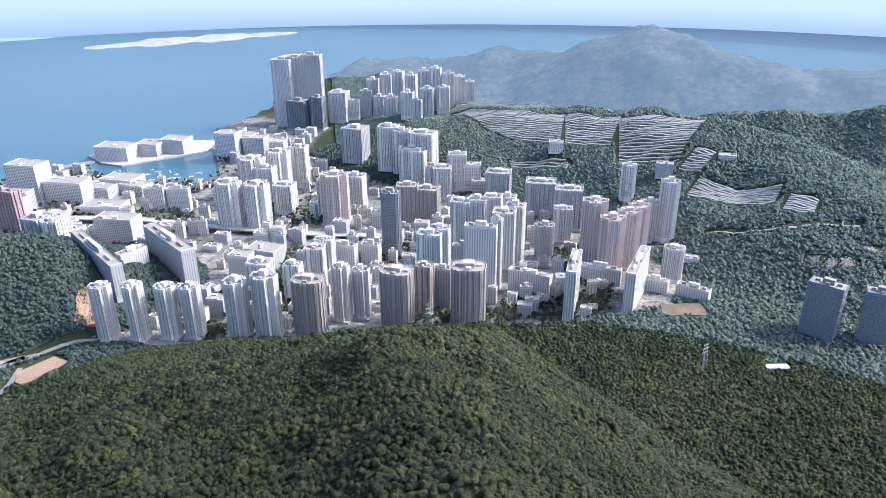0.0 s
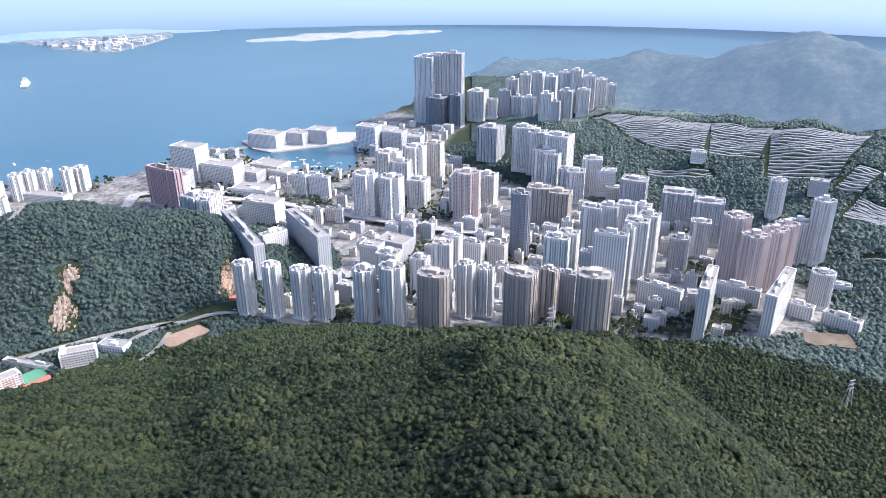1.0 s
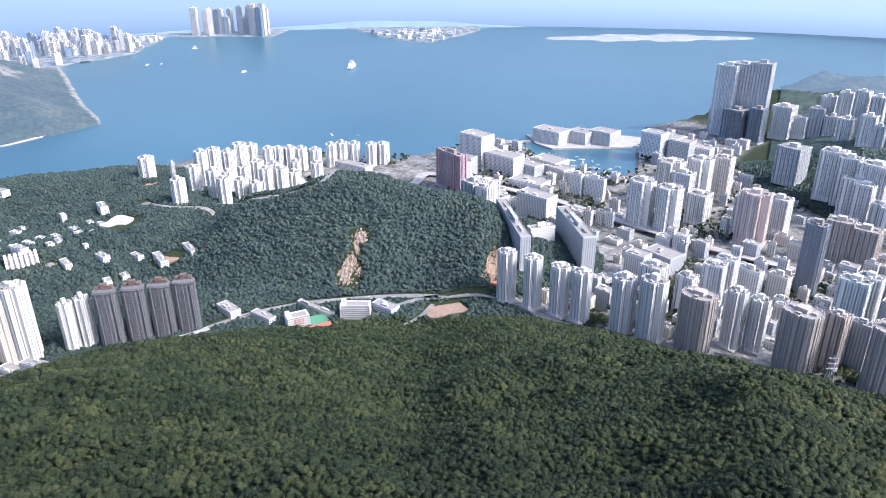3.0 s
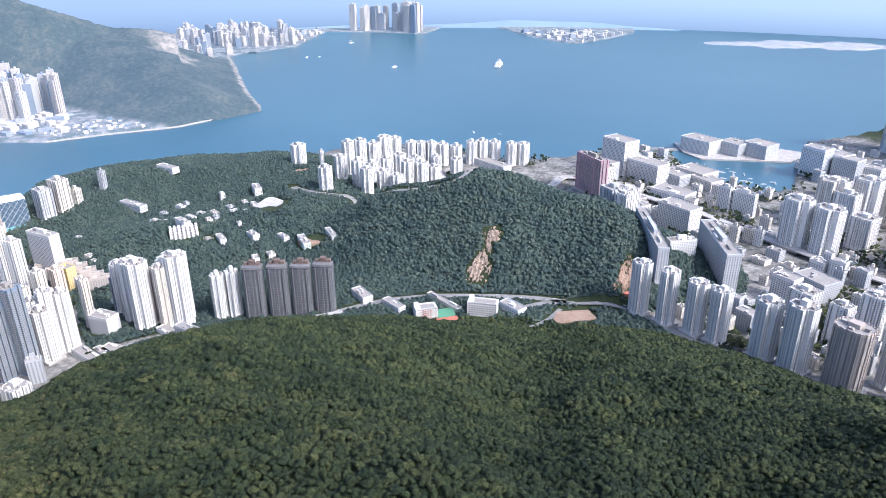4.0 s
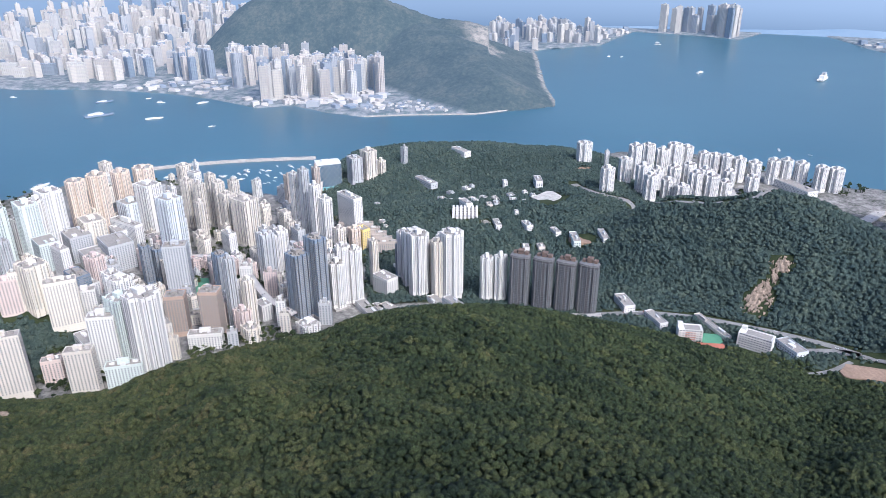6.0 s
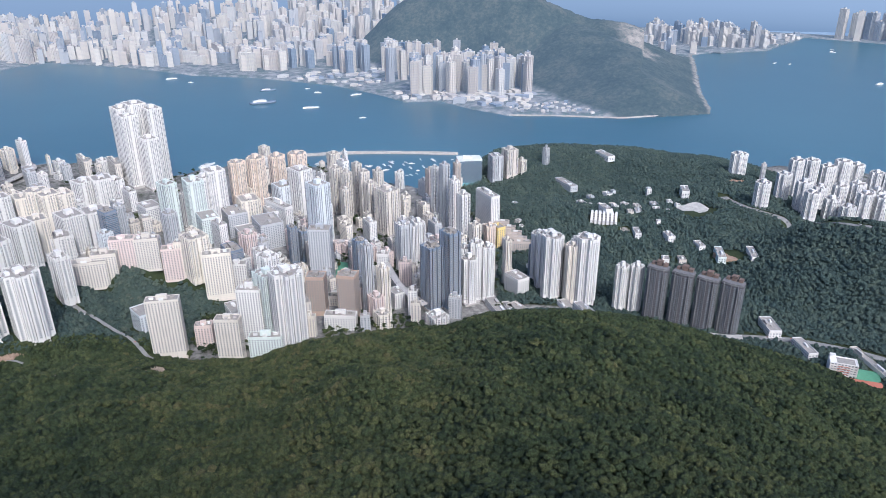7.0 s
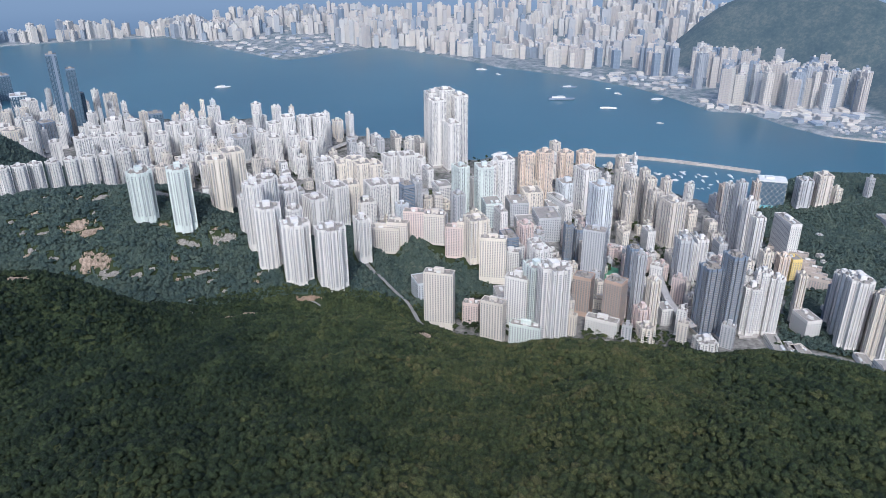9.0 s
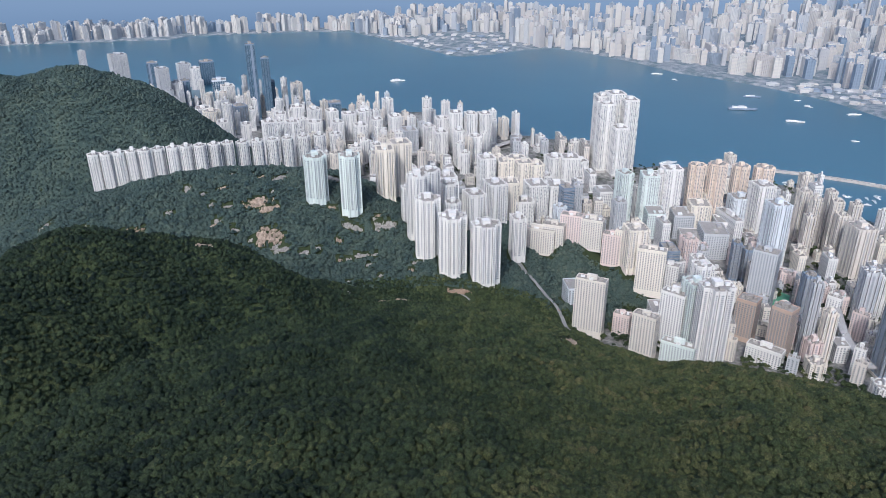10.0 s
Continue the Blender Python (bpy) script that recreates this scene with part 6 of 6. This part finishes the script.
# ---- trees along the streets and in lots ----
def lump(rng, x, y, z, size, verts, faces):
    """One small broadleaf: tapered trunk and a crown of several leafy clumps."""
    k = len(verts)
    for t, q in ((0.06, 0.0), (0.035, 0.55)):
        verts += [(x + math.cos(a) * size * t, y + math.sin(a) * size * t, z + size * q) for a in (0, 2.1, 4.2)]
    faces += [(k, k + 1, k + 4, k + 3), (k + 1, k + 2, k + 5, k + 4), (k + 2, k, k + 3, k + 5)]
    for _ in range(4):
        cx, cy, cz = x + rng.uniform(-0.3, 0.3) * size, y + rng.uniform(-0.3, 0.3) * size, z + size * rng.uniform(0.5, 0.9)
        s = size * rng.uniform(0.26, 0.42)
        k = len(verts)
        verts += [(cx + dx * s * rng.uniform(0.7, 1.2), cy + dy * s * rng.uniform(0.7, 1.2), cz + dz * s * 0.8) for dx, dy, dz in ((1, 0, 0), (0, 1, 0), (-1, 0, 0), (0, -1, 0), (0.2, 0.1, 1), (0, 0, -0.6))]
        faces += [(k + i, k + (i + 1) % 4, k + 4) for i in range(4)] + [(k + (i + 1) % 4, k + i, k + 5) for i in range(4)]


rng = random.Random(8)
tv, tf = [], []
for az0, az1, r0, r1, n in ((-15, 32, 930, 1500, 4200), (0, 34, 1500, 2050, 2000), (76, 116, 900, 1500, 2600), (80, 128, 1500, 2100, 1300), (36, 46, 1700, 2000, 500), (50, 62, 1750, 2000, 400)):
    for _ in range(n):
        a, r = radians(rng.uniform(az0, az1)), rng.uniform(r0, r1)
        x, y = -math.sin(a) * r, math.cos(a) * r
        z, green = spot(x, y)
        if z < 3.5 or green > 0.6 or math.sin(x * 0.021 + 2) + math.sin(y * 0.027) + math.sin((x - y) * 0.013) < 0.25:
            continue
        lump(rng, x, y, z - 0.3, rng.uniform(7, 13), tv, tf)
street = mesh_object("street_trees", tv, tf, LEAF)
tone = np.repeat(np.random.default_rng(6).uniform(0.25, 0.75, len(tv) // 30 + 1), 30)[: len(tv)]
street.data.attributes.new("crown", "FLOAT", "POINT").data.foreach_set("value", tone)
tagged(street, "green broadleaf trees along streets and lots", "tree", kind="stuff")


# ---- woods ----
def open_to_woods(x, y):
    """0 under houses, roads, lots and crags, rising to 1 a few metres off."""
    free = np.ones(x.shape)
    bear = np.degrees(np.arctan2(-x[:, 0], y[:, 0]))
    rad = np.hypot(x[0], y[0])
    for p, q, s in CLEARED + [t for t in TAKEN if spot(t[0], t[1])[1] > 0.3 or math.hypot(t[0], t[1]) < 1100]:
        R, a, m = math.hypot(p, q), math.degrees(math.atan2(-p, q)), s + 8
        i0, i1 = np.searchsorted(bear, (a - math.degrees(m / R), a + math.degrees(m / R)))
        j0, j1 = np.searchsorted(rad, (R - m, R + m))
        if i1 > i0 and j1 > j0:
            d = np.hypot(x[i0:i1, j0:j1] - p, y[i0:i1, j0:j1] - q)
            free[i0:i1, j0:j1] = np.minimum(free[i0:i1, j0:j1], np.clip((d - s * 0.85) / 6, 0, 1))
    return free


def canopy(x, y, z, green):
    clump, v0 = crowns(x, y, 13.0, 3.0)
    big, v1 = crowns(x, y, 4.7, 1.0)
    small, v2 = crowns(x, y, 2.0, 7.0)
    rng = np.random.default_rng(4)
    r = np.hypot(x, y)
    wide, v3 = crowns(x, y, 6.4, 11.0)
    far = np.clip((r - 800) / 200, 0, 1)
    big, v1 = big + (wide - big) * far, v1 + (v3 - v1) * far
    lift = 1.0 + (3.2 - 1.4 * far) * clump * v0 + (3.9 - 0.7 * far) * big * (0.45 + 0.9 * v1) + (1.5 - 0.7 * far) * small + rng.uniform(-0.45, 0.45, x.shape)
    free = open_to_woods(x, y)
    lift = lift * (0.12 + 0.88 * np.sqrt(free))
    return z + lift, {"crown": np.clip(0.5 * v1 + 0.3 * v2 + 0.2 * v0, 0, 1)}, (green > 0.25) & (z > 1.5) & (free > 0) & (r < np.maximum(veil(polar(x, y)[1]) + 12, 1998) ) & ((r < 2000) | (polar(x, y)[1] < 9))


def understorey(x, y, z, green):
    """What shows in the gaps between the crowns."""
    z, values, ok = canopy(x, y, z, green)
    low = land(x, y)[0]
    return low + (z - low) * 0.35, values, ok


def outer_canopy(x, y, z, green):
    """Low growth where the trees stand one by one, closed canopy farther out."""
    top, values, ok = canopy(x, y, z, green)
    return z + (top - z) * np.where(np.hypot(x, y) < 1990, 0.4, 1.0), values, ok


forest = sheet("forest_understorey", np.arange(-50, 170, 0.3), ranges(110, 950, 5.0), LEAF, understorey, smooth=False)
tagged(forest, "shrubs and low growth under the forest on the near slopes", "forest", kind="stuff")


def grown_over(cell, seed, r0, r1, az0, az1):
    """Places and sizes of trees on a jittered grid over the wooded slopes."""
    rng = np.random.default_rng(seed)
    n = int(r1 / cell) + 1
    gx, gy = np.meshgrid(np.arange(-n, n) * cell, np.arange(-n, n) * cell)
    x = (gx + rng.uniform(0, cell, gx.shape)).ravel()
    y = (gy + rng.uniform(0, cell, gx.shape)).ravel()
    r, az = polar(x, y)
    bear, rad = np.arange(-50, 170, 0.2), np.arange(100, r1 + 4, 3.0)
    free = open_to_woods(-np.sin(np.radians(bear))[:, None] * rad, np.cos(np.radians(bear))[:, None] * rad)
    keep = (r > r0) & (r < r1) & (az > az0) & (az < az1)
    x, y, r, az = x[keep], y[keep], r[keep], az[keep]
    room = free[((az + 50) / 0.2).astype(int), ((r - 100) / 3.0).astype(int)]
    z, green = land(x, y)
    keep = (green > 0.25) & (z > 1.5) & (room > 0.25)
    return x[keep], y[keep], z[keep], room[keep], rng


def tree_crowns(name, label, cell, seed, r0, r1, mat=LEAF, az0=-49, az1=169):
    """Rounded uneven crowns, all of the trees on the slopes joined in one mesh."""
    x, y, z, room, rng = grown_over(cell, seed, r0, r1, az0, az1)
    count = len(x)
    kind = rng.uniform(0, 1, count)
    stand = 0.5 + 0.25 * waves(x, y, 60, 17) + 0.15 * waves(x, y, 23, 18)
    size = cell * (0.40 + 0.42 * kind ** 2 + 0.16 * np.clip(stand, 0, 1)) * (0.6 + 0.4 * room)
    seg, rings = 6, ((1.0, 0.0), (0.74, 0.62))
    ang = np.arange(seg) * 2 * math.pi / seg
    px, py, pz = [], [], []
    turn = rng.uniform(0, 6.28, count)
    for wide, up in rings:
        for a in ang:
            k = rng.uniform(0.5, 1.4, count)
            px.append(np.cos(a + turn) * wide * size * k)
            py.append(np.sin(a + turn) * wide * size * k)
            pz.append((up + rng.uniform(-0.24, 0.24, count)) * size * 0.9)
    px.append(rng.uniform(-0.2, 0.2, count) * size)
    py.append(rng.uniform(-0.2, 0.2, count) * size)
    pz.append(size * rng.uniform(0.95, 1.15, count))
    base = z + 0.3 + 3.0 * np.clip(stand, 0, 1) * room + rng.uniform(-0.5, 2.9, count) * room
    co = np.stack([np.stack(px, 1) + x[:, None], np.stack(py, 1) + y[:, None], np.stack(pz, 1) + base[:, None]], -1)
    tri = []
    for k in range(len(rings) - 1):
        for a in range(seg):
            b = (a + 1) % seg
            p, q, s, t = k * seg + a, k * seg + b, k * seg + seg + b, k * seg + seg + a
            tri += [(p, q, s), (p, s, t)]
    top = len(rings) * seg
    tri += [(top - seg + a, top - seg + (a + 1) % seg, top) for a in range(seg)]
    per = top + 1
    faces = (np.array(tri)[None] + (np.arange(count) * per)[:, None, None]).reshape(-1, 3)
    me = bpy.data.meshes.new(name)
    me.vertices.add(count * per)
    me.vertices.foreach_set("co", co.astype(np.float32).ravel())
    me.loops.add(faces.size)
    me.loops.foreach_set("vertex_index", faces.astype(np.int32).ravel())
    me.polygons.add(len(faces))
    me.polygons.foreach_set("loop_start", np.arange(0, faces.size, 3, dtype=np.int32))
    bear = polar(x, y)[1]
    # leaf tint by bearing: olive spurs with sun, brown knoll with shade painted in
    slope_light = 0.24 * np.exp(-((bear - 96) / 20) ** 2) + 0.07 * np.exp(-((bear - 2) / 9) ** 2) - 0.2 * np.clip((bear - 118) / 12, 0, 1) * (np.hypot(x, y) < 955)
    tint = np.clip(slope_light + 0.25 + 0.26 * rng.uniform(0, 1, count) + 0.18 * rng.uniform(0, 1, count) + 0.18 * waves(x, y, 35, 29), 0, 1)
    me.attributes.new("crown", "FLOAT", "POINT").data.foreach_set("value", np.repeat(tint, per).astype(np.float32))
    me.materials.append(mat)
    me.update(calc_edges=True)
    return tagged(new(name, me), label, "forest", kind="stuff")


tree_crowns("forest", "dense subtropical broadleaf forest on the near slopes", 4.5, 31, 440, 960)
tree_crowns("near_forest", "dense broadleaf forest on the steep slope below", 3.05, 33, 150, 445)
# hill and eastern woods take the leaf colours with haze painted in
tree_crowns("hill_woods", "dark broadleaf woods on the hills round the town", 6.0, 37, 955, 1985, HILL_LEAF_HAZED, 3)
tree_crowns("eastern_woods", "woods on the hills behind the estates, paled by painted haze", 6.0, 38, 955, 1985, EAST_LEAF_HAZED, -49, 3)
outer = np.concatenate([np.arange(940, 1600, 8.0), np.arange(1600, 2000, 6.0), np.arange(2000, 2660, 9.0)])
low_growth = sheet("eastern_scrub", np.arange(-42, 3, 0.14), outer, EAST_LEAF_HAZED, outer_canopy, smooth=False)
tagged(low_growth, "scrub on the hills behind the estates, paled by painted haze", "forest", kind="stuff")
woods = sheet("outer_woods", np.arange(2.86, 160, 0.14), outer, HILL_LEAF_HAZED, outer_canopy, smooth=False)
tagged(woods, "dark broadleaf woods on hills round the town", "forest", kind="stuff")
